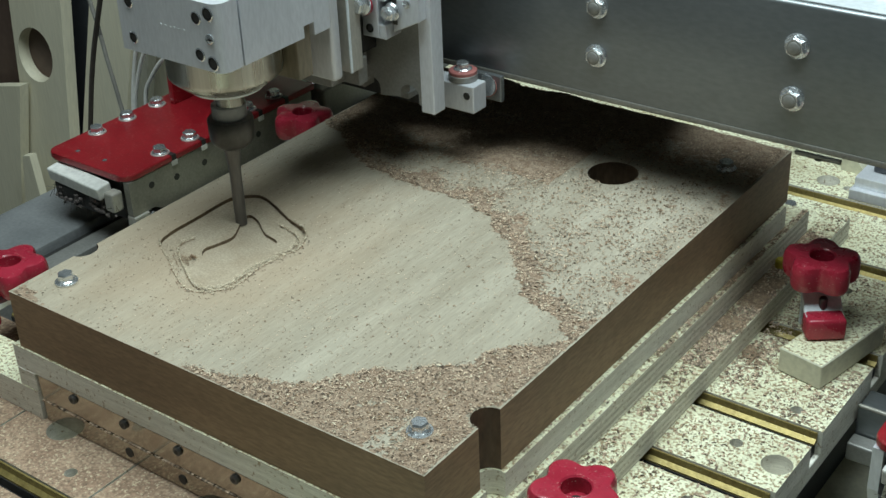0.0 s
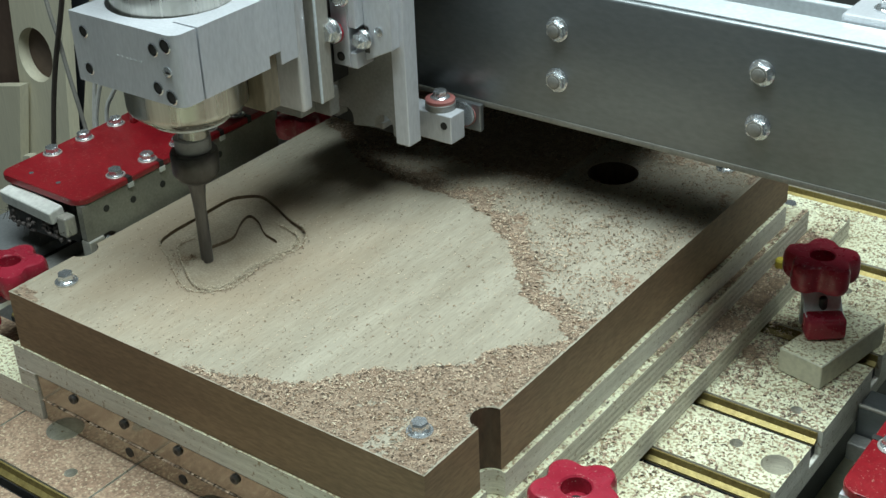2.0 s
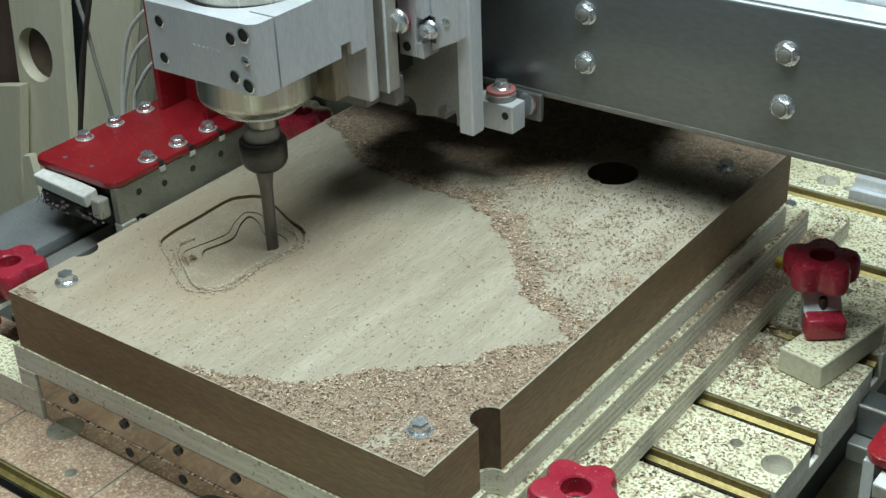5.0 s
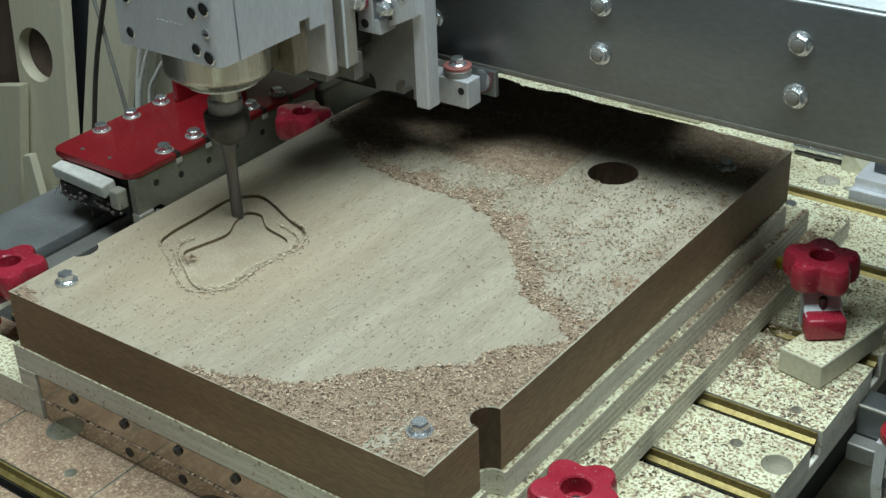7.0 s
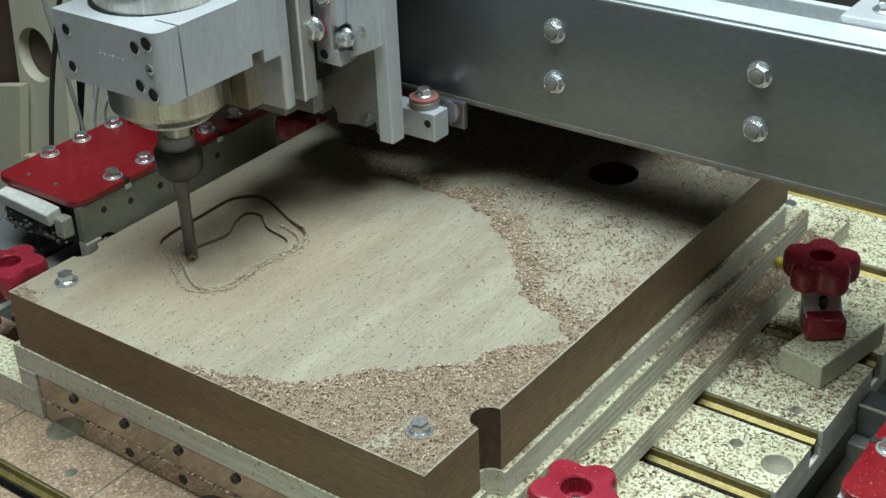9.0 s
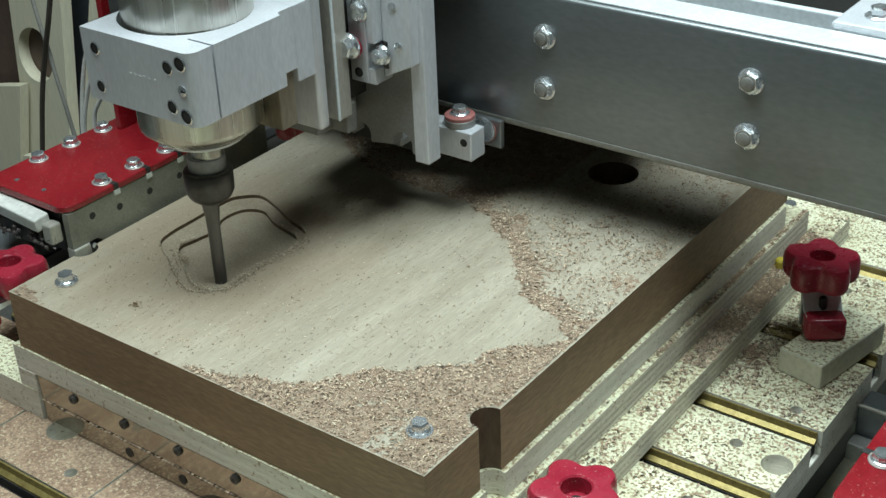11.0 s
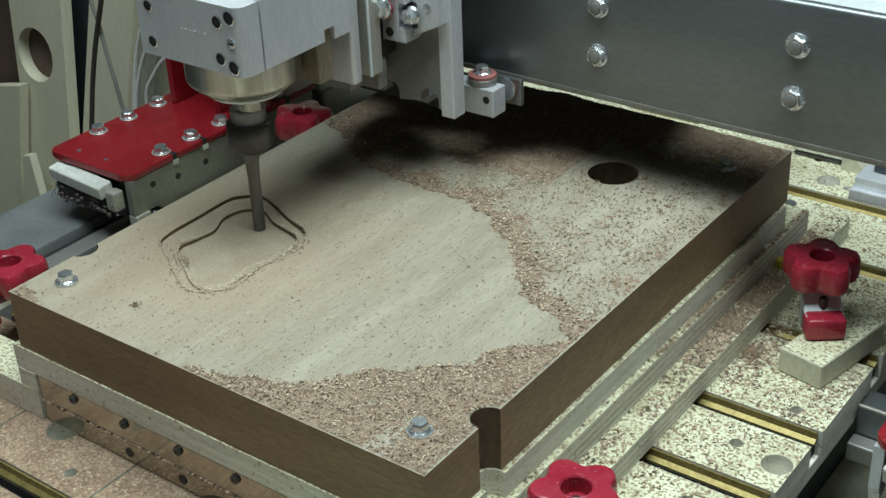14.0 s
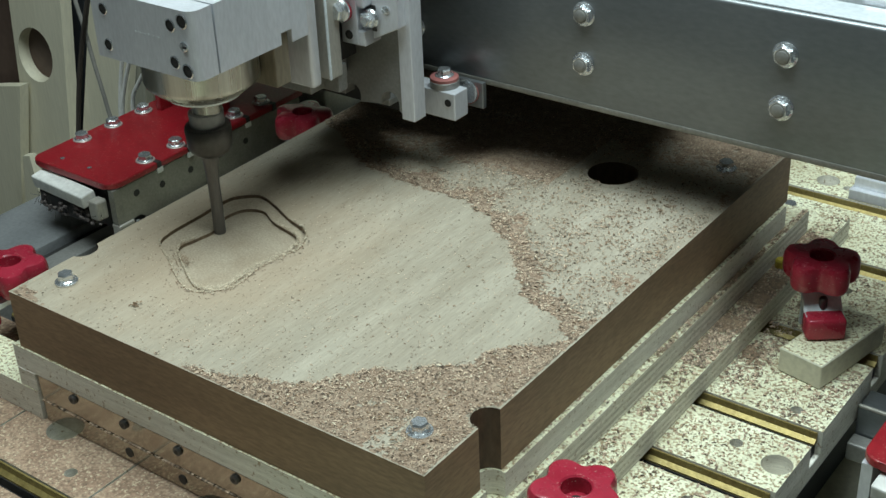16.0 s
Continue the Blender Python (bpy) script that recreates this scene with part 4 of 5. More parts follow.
    part("plate_edge", box(0.1455, 0.1572, 0.2725, 0.2860, 0.0615, 0.40, 0.0008), M_ALU, t, "bright machined edge of the plate")
    # hidden block, added only to keep light from passing below the carriage
    part("shade_block", prism([(0.0100, 0.2990), (0.1360, 0.2990), (0.1060, 0.3400), (0.0100, 0.3400)], 0.0530, 0.0718), M_BLACK, t, "hidden black block added to shade the blank below the carriage")
    part("rear_body", box(0.0100, 0.1050, 0.2870, 0.3440, 0.0720, 0.40, 0.001), M_ALU_DULL, t, "dull body of the carriage riding on the beam")
    # bulk above the view, added for the shadow it throws
    part("upper_body", box(0.0100, 0.1550, 0.2870, 0.4000, 0.2050, 0.40, 0.001), M_ALU_DULL, t, "unseen upper body of the carriage, added for its shadow")
    # lower roller bracket
    rb = part("roller_bracket", box(0.1150, 0.1607, 0.3163, 0.3330, 0.0465, 0.0680, 0.0008), M_ALU, t, "machined aluminium roller bracket")
    part("bracket_web", box(0.1120, 0.1240, 0.2850, 0.3165, 0.0620, 0.0670, 0.0008), M_ALU_DULL, t)
    part("bracket_hole", lathe([(0.0029, -0.0003), (0.0029, 0.0004)], 18, (0.1545, 0.3163, 0.0600), "y"), M_BLACK, rb)
    part("big_washer", lathe([(0.0112, 0), (0.0112, 0.0045), (0.0108, 0.005)], 32, (0.1440, 0.3270, 0.0682)), M_ALU_DULL, rb, "grey spacer", smooth=True)
    part("pink_washer", lathe([(0.0108, 0), (0.0108, 0.0022), (0.0098, 0.0028)], 32, (0.1440, 0.3270, 0.0733)), M_PINK, rb, "pink washer", smooth=True)
    part("bracket_bolt", hex_head(0.0055, 0.0042, 0.0072, 0.0016, None, (0.1440, 0.3270, 0.0760)), M_ZINC, rb, "zinc hex bolt")
    part("edge_roller", lathe([(0.0095, 0), (0.0095, 0.0012)], 32, (0.1560, 0.3390, 0.0620), "y"), M_ZINC, t, "bright edge roller rim", smooth=True)
    part("roller_hub", lathe([(0.0085, 0), (0.0085, 0.0032)], 32, (0.1560, 0.3420, 0.0600), "y"), M_PINK, t, smooth=True)
    part("rear_block", box(0.1350, 0.1680, 0.3425, 0.3470, 0.0480, 0.0690, 0.0008), M_STEEL, t)


carriage()

# ---- things at the far side of the bed ----


def far_things():
    t = thing("steel_bar", (0.28, 0.675, BED_Z), "chrome bar lying on the far bed", "metal bar")
    # dark strip along the underside of the rod
    part("under_strip", box(0.276, 0.3210, 0.6680, 0.6760, BED_Z + 0.0004, BED_Z + 0.0040, 0.001), M_COLLET, t, "dark strip below the rod")
    part("rod", lathe([(0.0040, 0.274), (0.0046, 0.2748), (0.0046, 0.3222), (0.0040, 0.323)], 24, (0, 0.6715, BED_Z + 0.0086), "x"), M_ZINC, t, "bright chrome rod", smooth=True)
    bm = bmesh.new()
    pts = [(0.3250, 0.660, 0), (0.3500, 0.660, 0), (0.3250, 0.660, 0.028)]
    a = [bm.verts.new((x, y, BED_Z + z)) for x, y, z in pts]
    b = [bm.verts.new((x, y + 0.02, BED_Z + z)) for x, y, z in pts]
    bm.faces.new(a)
    bm.faces.new(b)
    for i in range(3):
        bm.faces.new((a[i], a[(i + 1) % 3], b[(i + 1) % 3], b[i]))
    alone("wood_wedge", bm, M_PLY, (0.33, 0.67, BED_Z), "pale triangular wood wedge on the bed", "wedge")
    t = thing("bearing_rail", (0.40, 0.65, BED_Z), "aluminium extrusion with a dark cap on the bed", "metal bar")
    m = Matrix.Translation((0.352, 0.609, 0)) @ Matrix.Rotation(radians(0), 4, "Z")
    part("extrusion", box(0.0, 0.14, 0.0, 0.055, BED_Z, BED_Z + 0.010, 0.001, m=m), M_ALU, t)
    part("ridge", box(0.002, 0.14, 0.006, 0.055, BED_Z + 0.010, BED_Z + 0.020, 0.001, m=m), M_ALU, t)
    part("cap", box(0.012, 0.14, 0.022, 0.055, BED_Z + 0.020, BED_Z + 0.030, 0.002, m=m), M_SLATE, t, "dark cap plate")
    bm = box(0.094, 0.170, 0.682, 0.725, BED_Z + 0.0004, BED_Z + 0.016, 0.001)
    alone("wood_offcut", bm, M_PLY, (0.165, 0.71, BED_Z), "pale wood offcut with end grain on the far bed", "wood block")
    bm = bmesh.new()
    for x, y, q in ((0.0600, 0.702, 0.010), (0.0720, 0.699, 0.009), (0.0815, 0.703, 0.007)):
        bmesh.ops.create_icosphere(bm, subdivisions=2, radius=q, matrix=Matrix.Translation((x, y, BED_Z + q * 0.8)) @ Matrix.Diagonal((1.1, 0.9, 0.8, 1)))
    alone("black_pouch", bm, M_BLACK, (0.07, 0.70, BED_Z), "crumpled black pouch lying on the far bed", "pouch", smooth=True)
    bm = box(-0.005, 0.048, 0.690, 0.725, BED_Z + 0.0004, BED_Z + 0.012, 0.003)
    alone("blue_tape_roll", bm, M_BLUE, (0.03, 0.70, BED_Z), "dark blue packet on the far bed", "packet")
    # bolt head low beside the stack
    t = thing("hex_bolt", (0.3310, 0.5300, -0.0818), "zinc hex bolt at the carrier's corner", "bolt")
    part("head", hex_head(0.0056, 0.0052, 0.0068, 0.0016, None, (0.3310, 0.5300, -0.0818)), M_ZINC, t)
    alone("yellow_plug", lathe([(0.0042, 0), (0.0042, 0.006), (0.003, 0.0075)], 20, (0.3640, 0.4370, -0.0817)), M_YELLOW, (0.364, 0.437, -0.0817), "small yellow plastic plug by the clamp", "plug", smooth=True)
    # metal plate behind the rear knob
    t = thing("rear_plate", (-0.19, 0.53, -0.118), "dull metal plate on the side rail", "metal plate")
    part("plate", box(-0.262, -0.150, 0.490, 0.66, -0.0990, -0.0660, 0.002), M_ALU_DULL, t)
    part("bolt", hex_head(0.0062, 0.005, 0.0088, 0.0018, None, (-0.1750, 0.505, -0.0660)), M_ZINC, t)


far_things()

# ---- wood panels behind the machine ----


def panels():
    y = 0.62
    hole = [(-0.7995 + 0.0365 * math.cos(a), -0.2030 + 0.0400 * math.sin(a) + 0.006 * math.cos(a)) for a in [2 * math.pi * i / 40 for i in range(40)]]

    def upright(name, outl, y0, th, material, label, holes=()):
        bm = prism(outl, 0, th, holes)
        bmesh.ops.transform(bm, matrix=Matrix.Translation((0, y0 + th, 0)) @ Matrix.Rotation(radians(90), 4, "X"), verts=bm.verts)
        x = sum(p[0] for p in outl) / len(outl)
        return alone(name, bm, material, (x, y0, min(p[1] for p in outl)), label, "panel")
    zf = FLOOR_Z
    upright("birch_panel", [(-0.925, zf), (-0.868, zf), (-0.7540, -0.2972), (-0.7220, -0.108), (-0.688, 0.10), (-0.812, 0.10), (-0.8349, -0.1301)], y, 0.018, M_PANEL, "pale birch plywood panel with a round hole", [hole])
    upright("dark_board", [(-1.10, zf), (-0.93, zf), (-0.79, -0.2761), (-0.765, -0.1413), (-0.735, 0.10), (-1.0, 0.10)], y + 0.019, 0.018, M_DARKWOOD, "dark brown board leaning behind the panel")
    upright("leaning_board", [(-1.08, zf), (-1.005, zf), (-0.8530, -0.3600), (-0.8207, -0.2466), (-0.8678, -0.2566), (-0.96, -0.28)], 0.60, 0.015, M_PANEL, "pale offcut board leaning in front of the panel")
    upright("narrow_offcut", [(-0.93, zf), (-0.84, zf), (-0.7960, -0.4048), (-0.8027, -0.3412), (-0.8187, -0.3453), (-0.8329, -0.4150)], 0.58, 0.012, M_PANEL, "narrow pale offcut standing at an angle")
    # the gap's shade is put into this post's dark grey
    upright("dark_post", [(-0.94, zf), (-0.84, zf), (-0.70, -0.31), (-0.65, -0.10), (-0.60, 0.10), (-0.725, 0.10)], y + 0.055, 0.03, M_SLATE, "dark grey post filling the shaded gap between panels")
    upright("birch_panel", [(-0.945, zf), (-0.855, zf), (-0.6502, -0.2549), (-0.6019, -0.0959), (-0.545, 0.10), (-0.625, 0.10), (-0.6908, -0.1115), (-0.7532, -0.3086)], 0.642, 0.012, M_PANEL, "narrow pale birch plywood panel")
    # strip added to give the mid-grey band right of the panel
    upright("grey_strip", [(-0.860, zf), (-0.828, zf), (-0.6291, -0.25), (-0.5824, -0.0925), (-0.525, 0.10), (-0.56, 0.10), (-0.6100, -0.0959), (-0.6580, -0.2549)], 0.6555, 0.015, M_OLIVE, "narrow grey-olive strip added beside the panel")
    upright("birch_panel", [(-0.80, zf), (-0.30, zf), (-0.25, 0.10), (-0.64, 0.10)], y + 0.10, 0.018, M_PANEL, "wide pale birch plywood panel standing behind the machine")


panels()

# ---- loose chips ----
CLEAN = [(-0.01, 0.02), (0.06, -0.01), (0.18, 0.0042), (0.2339, 0.0255), (0.2631, 0.0586), (0.306, 0.0973), (0.3185, 0.1273), (0.3424, 0.1541), (0.3293, 0.1685),
         (0.2897, 0.1833), (0.2579, 0.2243), (0.2172, 0.2562), (0.1831, 0.2722), (0.1362, 0.2685), (0.0786, 0.2783), (0.03, 0.31), (-0.01, 0.33)]


def flakes(name, spots, material, label, parent=None, seed=1):
    """Thin curled shavings at the given (x, y, z, size)."""
    rng = random.Random(seed)
    verts, faces = [], []
    for x, y, z, s in spots:
        a, w, l = rng.uniform(0, 6.283), s * rng.uniform(0.22, 0.42), s * rng.uniform(0.55, 1.0)
        curl, tilt = rng.uniform(0.05, 0.35) * l, rng.uniform(-0.25, 0.25)
        c, q = math.cos(a), math.sin(a)
        k = len(verts)
        for u, h in ((-0.5, 0.0), (0.0, curl), (0.5, rng.uniform(0, 0.4) * curl)):
            for v in (-0.5, 0.5):
                px, py = u * l, v * w * (1.0 if u == 0 else rng.uniform(0.5, 1.0))
                verts.append((x + px * c - py * q, y + px * q + py * c, z + 0.0002 + h + v * w * tilt + abs(w * tilt) * 0.5))
        faces += [(k, k + 2, k + 3, k + 1), (k + 2, k + 4, k + 5, k + 3)]
    me = bpy.data.meshes.new(name)
    me.from_pydata(verts, [], faces)
    me.materials.append(material)
    ob = new(name, me)
    return tagged(ob, label, "wood chips", kind="stuff")


def ragged(x, y):
    """Inside the swept patch, whose rim is uneven."""
    dx, dy = (0.006 * noise.noise(Vector((x * 55, y * 55, k))) + 0.0035 * noise.noise(Vector((x * 190, y * 190, k + 5))) for k in (11.0, 23.0))
    return inside(x + dx, y + dy, CLEAN)


def sawdust():
    """A thin uneven layer of fine dust where the chips lie thickest."""
    step = 0.0022
    nx, ny = int(BW / step), int(BL / step)
    verts, faces, seen = [], [], {}

    def corner(i, j):
        if (i, j) not in seen:
            x, y = 0.0008 + i * step, 0.0008 + j * step
            h = 0.00035 + 0.0007 * max(0, noise.noise(Vector((x * 160, y * 160, 3.0))) + 0.3) + 0.0004 * max(0, noise.noise(Vector((x * 420, y * 420, 8.0))))
            h += 0.0042 * max(0, min(1, (y - 0.435) / 0.030)) * max(0, min(1, (x - 0.03) / 0.05, (0.345 - x) / 0.06)) * (0.75 + 0.5 * noise.noise(Vector((x * 30, 2.0, 5.0))))
            seen[(i, j)] = len(verts)
            dx, dy = (noise.noise(Vector((x * 700, y * 700, k))) * 0.0009 for k in (1.0, 2.0))
            verts.append((min(BW - 0.0004, max(0.0004, x + dx)), min(BL - 0.0004, max(0.0004, y + dy)), h))
        return seen[(i, j)]
    for i in range(nx - 1):
        for j in range(ny - 1):
            x, y = (i + 0.9) * step, (j + 0.9) * step
            if ragged(x, y) or math.hypot(x - BLANK_HOLE[0], y - BLANK_HOLE[1]) < BLANK_HOLE[2] + 0.003:
                continue
            if min(math.hypot(x - NOTCH_L[0], y - NOTCH_L[1]), math.hypot(x - NOTCH_R[0], y - NOTCH_R[1])) < NOTCH_RAD + 0.0012:
                continue
            ridge = max(0, 1 - near(x, y, CLEAN) / 0.030)
            p = ridge + (0.75 if y < 0.13 and x > 0.15 else 0.0) + 0.3 * max(0, 1 - (BW - x) / 0.03) + 0.9 * max(0, min(1, (y - (0.30 if x < 0.22 else 0.395)) / 0.05)) + 0.55 * noise.noise(Vector((x * 40, y * 40, 6.0))) + 0.45 * noise.noise(Vector((x * 230, y * 230, 9.0)))
            if p > 0.48:
                faces.append((corner(i, j), corner(i + 1, j), corner(i + 1, j + 1), corner(i, j + 1)))
    # the rim of the layer comes down to the wood
    used = {}
    for f in faces:
        for v in f:
            used[v] = used.get(v, 0) + 1
    verts = [(x, y, h if used[k] == 4 else 0.00006) for k, (x, y, h) in enumerate(verts)]
    me = bpy.data.meshes.new("sawdust_layer")
    me.from_pydata(verts, [], faces)
    me.materials.append(M_SAWDUST)
    tagged(new("sawdust_layer", me), "reddish mahogany sawdust lying in drifts on the blank", "sawdust", kind="stuff")


def drift(x0, x1, y0, y1, z, seed, cut):
    """A ragged thin heap of dust on a flat board, thickest along its middle."""
    step = 0.0019
    nx, ny = int((x1 - x0) / step), int((y1 - y0) / step)
    verts = []
    for i in range(nx + 1):
        for j in range(ny + 1):
            x, y = x0 + i * step, y0 + j * step
            h = 0.0009 * (noise.noise(Vector((x * 60, y * 60, seed))) + 0.6 * noise.noise(Vector((x * 240, y * 240, seed + 2)))) + 0.0007
            verts.append((x + 0.0007 * noise.noise(Vector((x * 700, y * 700, 1.0))), y + 0.0007 * noise.noise(Vector((x * 700, y * 700, 2.0))), z + 0.0002 + max(0.0, h)))
    faces = []
    for i in range(nx):
        for j in range(ny):
            x, y = x0 + (i + 0.5) * step, y0 + (j + 0.5) * step
            v = 2 * (y - y0) / (y1 - y0) - 1
            if noise.noise(Vector((x * 45, y * 45, seed))) + 0.75 * noise.noise(Vector((x * 330, y * 330, seed + 4))) > cut + 0.8 * v * v:
                a = i * (ny + 1) + j
                faces.append((a, a + ny + 1, a + ny + 2, a + 1))
    me = bpy.data.meshes.new("dust_drift")
    me.from_pydata(verts, [], faces)
    # real dust, coloured darker for the shade that falls on it
    me.materials.append(M_SHADED_DUST)
    tagged(new("dust_drift", me), "reddish brown dust drifted along the ledge, darkened for the shade there", "sawdust", kind="stuff")


def chips():
    rng = random.Random(11)
    spots = []
    tries = 0
    while len(spots) < 60000 and tries < 300000:
        tries += 1
        x, y = rng.uniform(0.001, BW - 0.001), rng.uniform(0.001, BL - 0.001)
        if math.hypot(x - BLANK_HOLE[0], y - BLANK_HOLE[1]) < BLANK_HOLE[2] or inside(x, y, POCKET):
            continue
        if math.hypot(x - NOTCH_L[0], y - NOTCH_L[1]) < NOTCH_RAD or math.hypot(x - NOTCH_R[0], y - NOTCH_R[1]) < NOTCH_RAD:
            continue
        clump = noise.noise(Vector((x * 45, y * 45, 1.7)))
        d = near(x, y, CLEAN)
        if ragged(x, y):
            p = 0.075 + 0.05 * max(0, clump) + (0.25 * max(0, 1 - d / 0.006) if x > 0.1 else 0)
            size = rng.uniform(0.0006, 0.0018)
        else:
            ridge = max(0, 1 - d / 0.028)
            p = 0.42 + 0.7 * ridge + 0.6 * clump
            if y < 0.14 or y > 0.40:
                p += 0.45
            if x < 0.05 and y < 0.1:
                p *= 0.3
            size = 0.0006 + 0.0023 * rng.random() ** 2.5 * (1.3 if ridge > 0.4 else 1.0)
        if rng.random() < p:
            spots.append((x, y, rng.uniform(0, 0.0012) if p > 0.6 else 0.0, size))
    sawdust()
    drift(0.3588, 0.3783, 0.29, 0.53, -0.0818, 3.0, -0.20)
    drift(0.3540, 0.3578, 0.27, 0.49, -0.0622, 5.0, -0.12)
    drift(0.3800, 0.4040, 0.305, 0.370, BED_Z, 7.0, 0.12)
    flakes("board_chips", [q for k, q in enumerate(spots) if k % 6], M_CHIPS, "reddish mahogany shavings scattered over the blank", seed=3)
    flakes("pale_board_chips", spots[::6], M_PALE_CHIPS, "pale mahogany shavings among the darker ones", seed=13)
    crumbs = []
    while len(crumbs) < 330:
        x, y = rng.uniform(0.002, 0.34), rng.uniform(0.002, 0.36)
        if ragged(x, y) and not inside(x, y, POCKET) and math.hypot(x - NOTCH_L[0], y - NOTCH_L[1]) > NOTCH_RAD + 0.001:
            crumbs.append((x, y, 0.0, 0.0006 + 0.0022 * rng.random() ** 3))
    while len(crumbs) < 5200:
        x, y = rng.uniform(0.002, BW - 0.002), rng.uniform(0.002, BL - 0.002)
        clump = noise.noise(Vector((x * 60, y * 60, 14.0)))
        if ragged(x, y) or inside(x, y, POCKET) or clump < rng.uniform(-0.35, 0.3) or math.hypot(x - BLANK_HOLE[0], y - BLANK_HOLE[1]) < BLANK_HOLE[2] + 0.001:
            continue
        if min(math.hypot(x - NOTCH_L[0], y - NOTCH_L[1]), math.hypot(x - NOTCH_R[0], y - NOTCH_R[1])) < NOTCH_RAD + 0.001:
            continue
        crumbs.append((x, y, rng.uniform(0.0002, 0.0012), 0.001 + 0.0026 * rng.random() ** 2))
    flakes("board_crumbs", crumbs, M_MAHOGANY, "dark wood crumbs sprinkled over the blank", seed=15)
    # round the pocket and on its floor
    spots = []
    while len(spots) < 260:
        i = rng.randrange(len(POCKET))
        x, y = POCKET[i][0] + rng.gauss(0, 0.003), POCKET[i][1] + rng.gauss(0, 0.003)
        toward = x * 0.8 - y * 0.6
        if toward < 0.005 and rng.random() < 0.85:
            continue
        inn = inside(x, y, POCKET)
        spots.append((x, y, -D1 if inn else 0.0, rng.uniform(0.0008, 0.0026)))
    flakes("pocket_chips", spots, M_CHIPS, "fresh shavings along the pocket's edge", seed=4)
    # pale fuzz along the side of the pocket towards which the cutter throws, and dark crumbs that draw its rim's dark
    # line
    pale, dark = [], []
    for loop, z in ((POCKET, -D1), (STEP_C, -D1)):
        for i in range(len(loop)):
            (x0, y0), (x1, y1) = loop[i - 1], loop[i]
            side = 0.8 * (x0 - 0.079) - 0.6 * (y0 - 0.131)
            if side < -0.017:
                continue
            for k in range(40 if side > 0.0 else 12):
                f, w = rng.random(), rng.gauss(-0.0022, 0.0016)
                x, y = x0 + f * (x1 - x0) + w * 0.8, y0 + f * (y1 - y0) - w * 0.6
                pale.append((x, y, (z if inside(x, y, POCKET) else 0.0) + rng.uniform(0, 0.0014), rng.uniform(0.0009, 0.0024)))
            for k in range(8):
                f, w = rng.random(), rng.gauss(0, 0.0004)
                dark.append((x0 + f * (x1 - x0) + w, y0 + f * (y1 - y0) + w, 0.0001 if loop is POCKET else z + 0.0006, rng.uniform(0.0008, 0.0017)))
    for k in range(130):
        dark.append((0.066 + rng.gauss(0, 0.0045), 0.0965 + rng.gauss(0, 0.004), -D1 + rng.uniform(0.0002, 0.0012), rng.uniform(0.0008, 0.0022)))
    flakes("pocket_fuzz", pale, M_PALE_CHIPS, "pale fuzzy shavings inside the pocket's rim", seed=8)
    flakes("pocket_crumbs", dark, M_MAHOGANY, "dark wood crumbs, also drawing the dark line of the pocket's rim", seed=9)
    # on the bed and the carriers
    spots = []
    for x0, x1, y0, y1, z, count in ((0.380, 0.465, 0.05, 0.26, BED_Z, 2600), (0.380, 0.465, 0.283, 0.37, BED_Z, 2000), (0.380, 0.465, 0.392, 0.49, BED_Z, 1300), (0.300, 0.465, 0.511, 0.59, BED_Z, 1000),
                                     (0.250, 0.465, 0.61, 0.85, BED_Z, 1000), (0.3592, 0.3785, 0.02, 0.54, -0.0818, 2600), (0.3532, 0.358, 0.0, 0.50, -0.0622, 350), (0.3505, 0.352, 0.08, 0.464, -BT, 130),
                                     (-0.13, 0.2, -0.24, -0.067, BED_Z, 900), (-0.13, 0.22, -0.045, -0.001, BED_Z, 800), (-0.12, -0.01, 0.0, 0.028, -0.0768, 150), (0.3592, 0.3785, 0.28, 0.50, -0.0818, 5200), (0.3540, 0.3578, 0.25, 0.50, -0.0622, 1100), (0.380, 0.402, 0.30, 0.44, BED_Z, 900)):
        n = 0
        while n < count:
            x, y = rng.uniform(x0, x1), rng.uniform(y0, y1)
            n += 1
            if 0.188 < y < 0.207 or 0.069 < y < 0.088 and z == BED_Z:
                continue
            if z == BED_Z and (math.hypot(x - 0.455, y - 0.2335) < 0.012 or math.hypot(x - 0.3239, y - 0.634) < 0.012):
                continue
            if noise.noise(Vector((x * 30, y * 30, 4.2))) < rng.uniform(-0.9, 0.25):
                continue
            if z == BED_Z and any(math.hypot(x - a, y - b) < r for a, b, r in ((0.0319, -0.0010, 0.015), (0.0734, -0.0306, 0.005), (0.4232, 0.24, 0.005), (0.4414, 0.2956, 0.005))):
                continue
            if z == BED_Z and y < 0.06 and min(abs(x + 0.0093), abs(x - 0.1039)) < 0.0025:
                continue
            spots.append((x, y, z, 0.0008 + (0.0036 if y > 0.04 else 0.0016) * rng.random() ** 1.7))
    flakes("bed_chips", spots, M_CHIPS, "brown wood shavings strewn over the bed", seed=6)


chips()


def crumb_clump():
    """A small tangle of shavings that lies in the pocket and is flung out of it."""
    rng = random.Random(31)
    bm = bmesh.new()
    for k in range(22):
        a, q = rng.uniform(0, 6.283), rng.uniform(0.0012, 0.0030)
        m = Matrix.Translation((rng.gauss(0, 0.0013), rng.gauss(0, 0.0010), 0.0008 + abs(rng.gauss(0, 0.0008)))) @ Matrix.Rotation(a, 4, "Z") @ Matrix.Rotation(rng.uniform(-0.5, 0.5), 4, "Y")
        box(-q / 2, q / 2, -q * 0.14, q * 0.14, -0.00012, 0.00012, 0, bm, m)
    return alone("shaving_clump", bm, M_MAHOGANY, (0, 0, 0), "small tangle of dark mahogany shavings on the blank", "wood shavings")


CLUMP = crumb_clump()

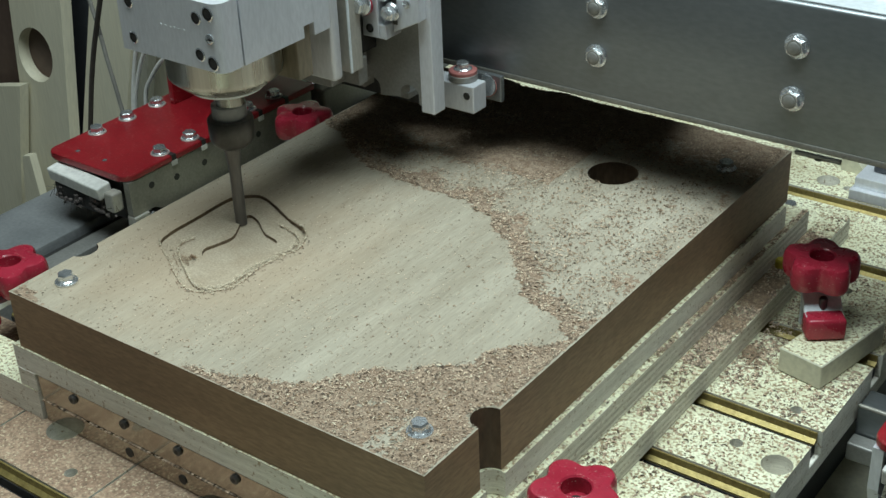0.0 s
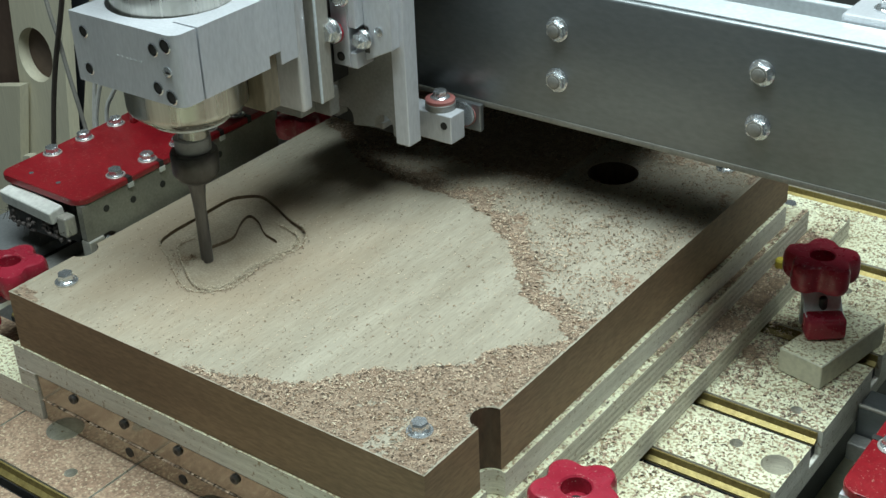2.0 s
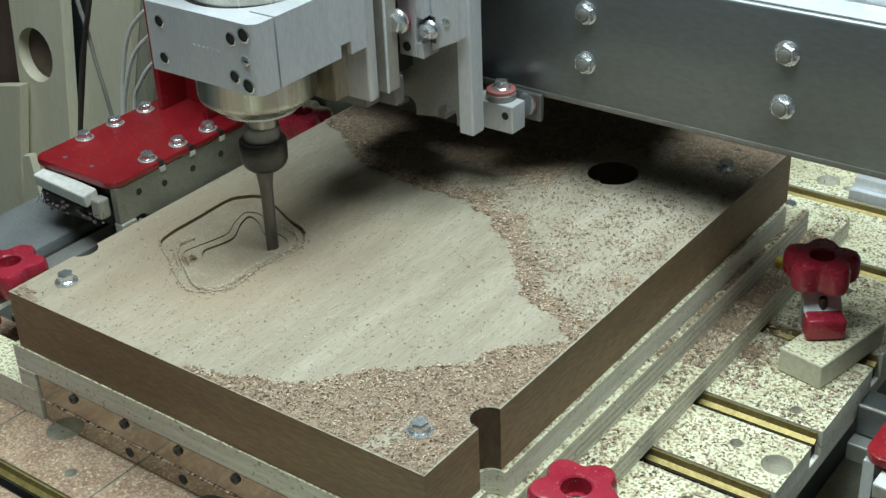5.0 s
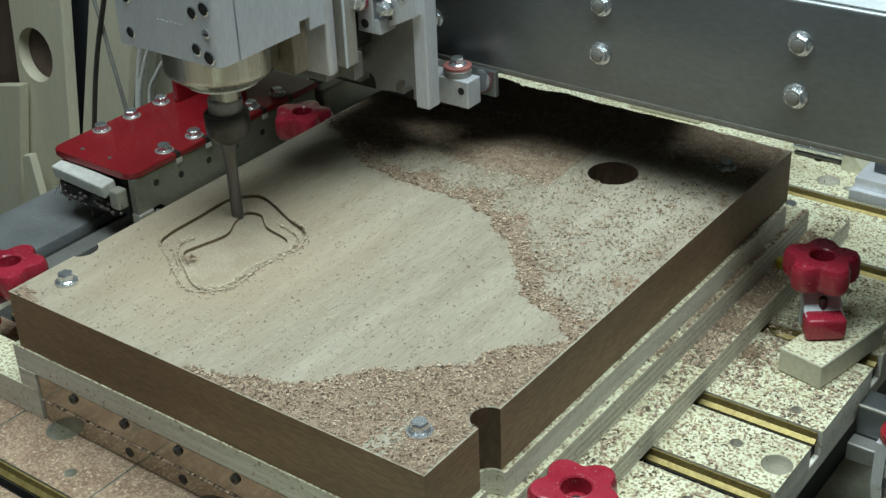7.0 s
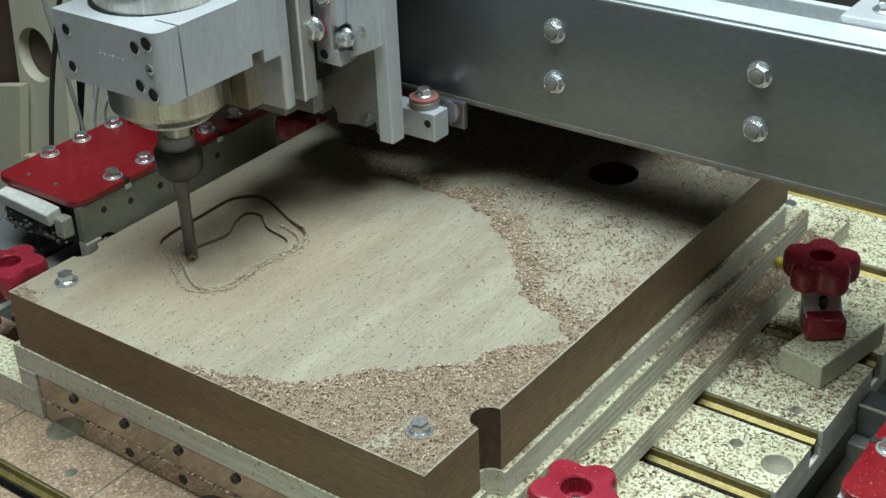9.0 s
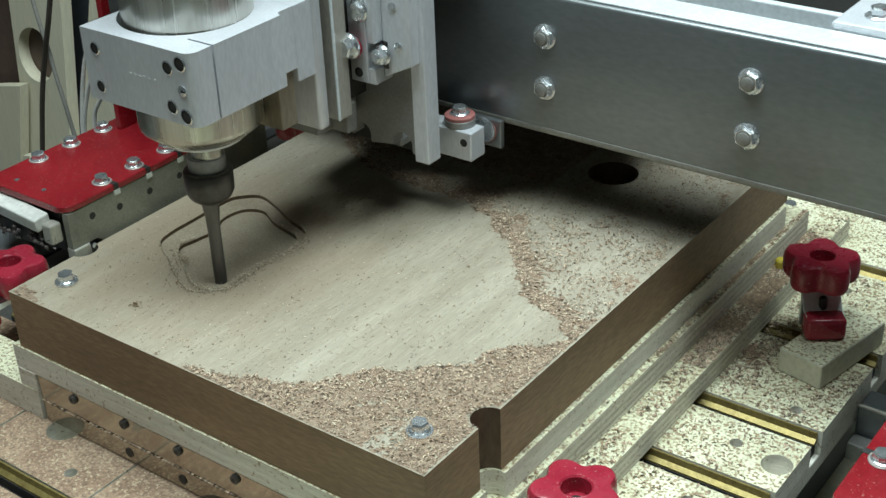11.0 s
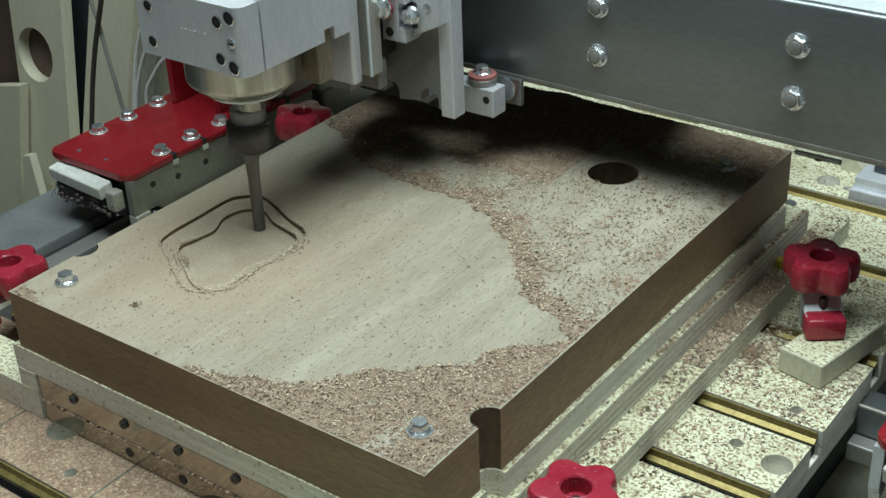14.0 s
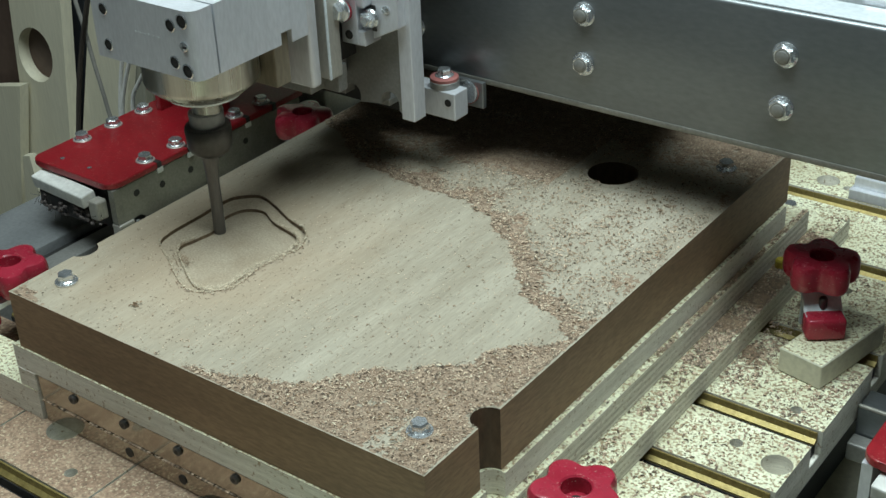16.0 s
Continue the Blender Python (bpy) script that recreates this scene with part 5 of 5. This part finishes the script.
# ---- what moves ----


def motions():
    go = [
        (0, -0, -0),
        (0.5, 0.0084, -0.016),
        (1, 0.0075, -0.0337),
        (1.5, 0.0023, -0.0495),
        (2, 0.0174, -0.0524),
        (2.5, 0.0305, -0.0617),
        (3, 0.0411, -0.0758),
        (3.5, 0.0437, -0.0634),
        (4, 0.0388, -0.0471),
        (4.5, 0.04, -0.031),
        (5, 0.045, -0.015),
        (5.5, 0.038, -0.004),
        (6, 0.019, -0.0005),
        (6.5, 0.0042, 0.0068),
        (7, -0.009, 0.0055),
        (7.5, -0.0003, -0.01),
        (8, 0.0025, -0.0276),
        (8.5, -0.0035, -0.0444),
        (9, 0.005, -0.0554),
        (9.5, 0.015, -0.059),
        (10, 0.029, -0.074),
        (10.5, 0.0415, -0.08),
        (11, 0.046, -0.068),
        (11.5, 0.0444, -0.0538),
        (12, 0.0442, -0.0361),
        (12.5, 0.0521, -0.0213),
        (13, 0.0504, -0.0055),
        (13.5, 0.0335, -0.0017),
        (14, 0.0167, 0.0016),
        (14.5, 0.0053, 0.0149),
        (15, -0.0111, 0.0138),
        (15.5, -0.0138, -0.002),
        (16, -0.0044, -0.0177),
    ]
    gantry0, carriage0 = GANTRY.location.copy(), CARRIAGE.location.copy()
    walk(GANTRY, [(t, pose(gantry0.x, gantry0.y + s, gantry0.z)) for t, u, s in go])
    walk(CARRIAGE, [(t, pose(carriage0.x + u, carriage0.y + s, carriage0.z)) for t, u, s in go])
    walk(CLUMP, [(0.0, pose(0.0705, 0.1027, -D1)), (9.6, pose(0.0705, 0.1027, -D1)), (10.1, pose(0.0788, 0.0688, 0.008, 0, 0, 40)), (10.5, pose(0.0871, 0.0349, 0.0, 0, 0, 70)), (16.0, pose(0.0871, 0.0349, 0.0, 0, 0, 70))])
    low = -(D2 - D1) - 0.0002
    walk(RING_A, [(0.0, pose(0, 0, 0)), (4.2, pose(0, 0, 0)), (6.3, pose(0, 0, low)), (16.0, pose(0, 0, low))])
    walk(RING_B, [(0.0, pose(0, 0, 0)), (9.2, pose(0, 0, 0)), (11.3, pose(0, 0, low)), (16.0, pose(0, 0, low))])


motions()
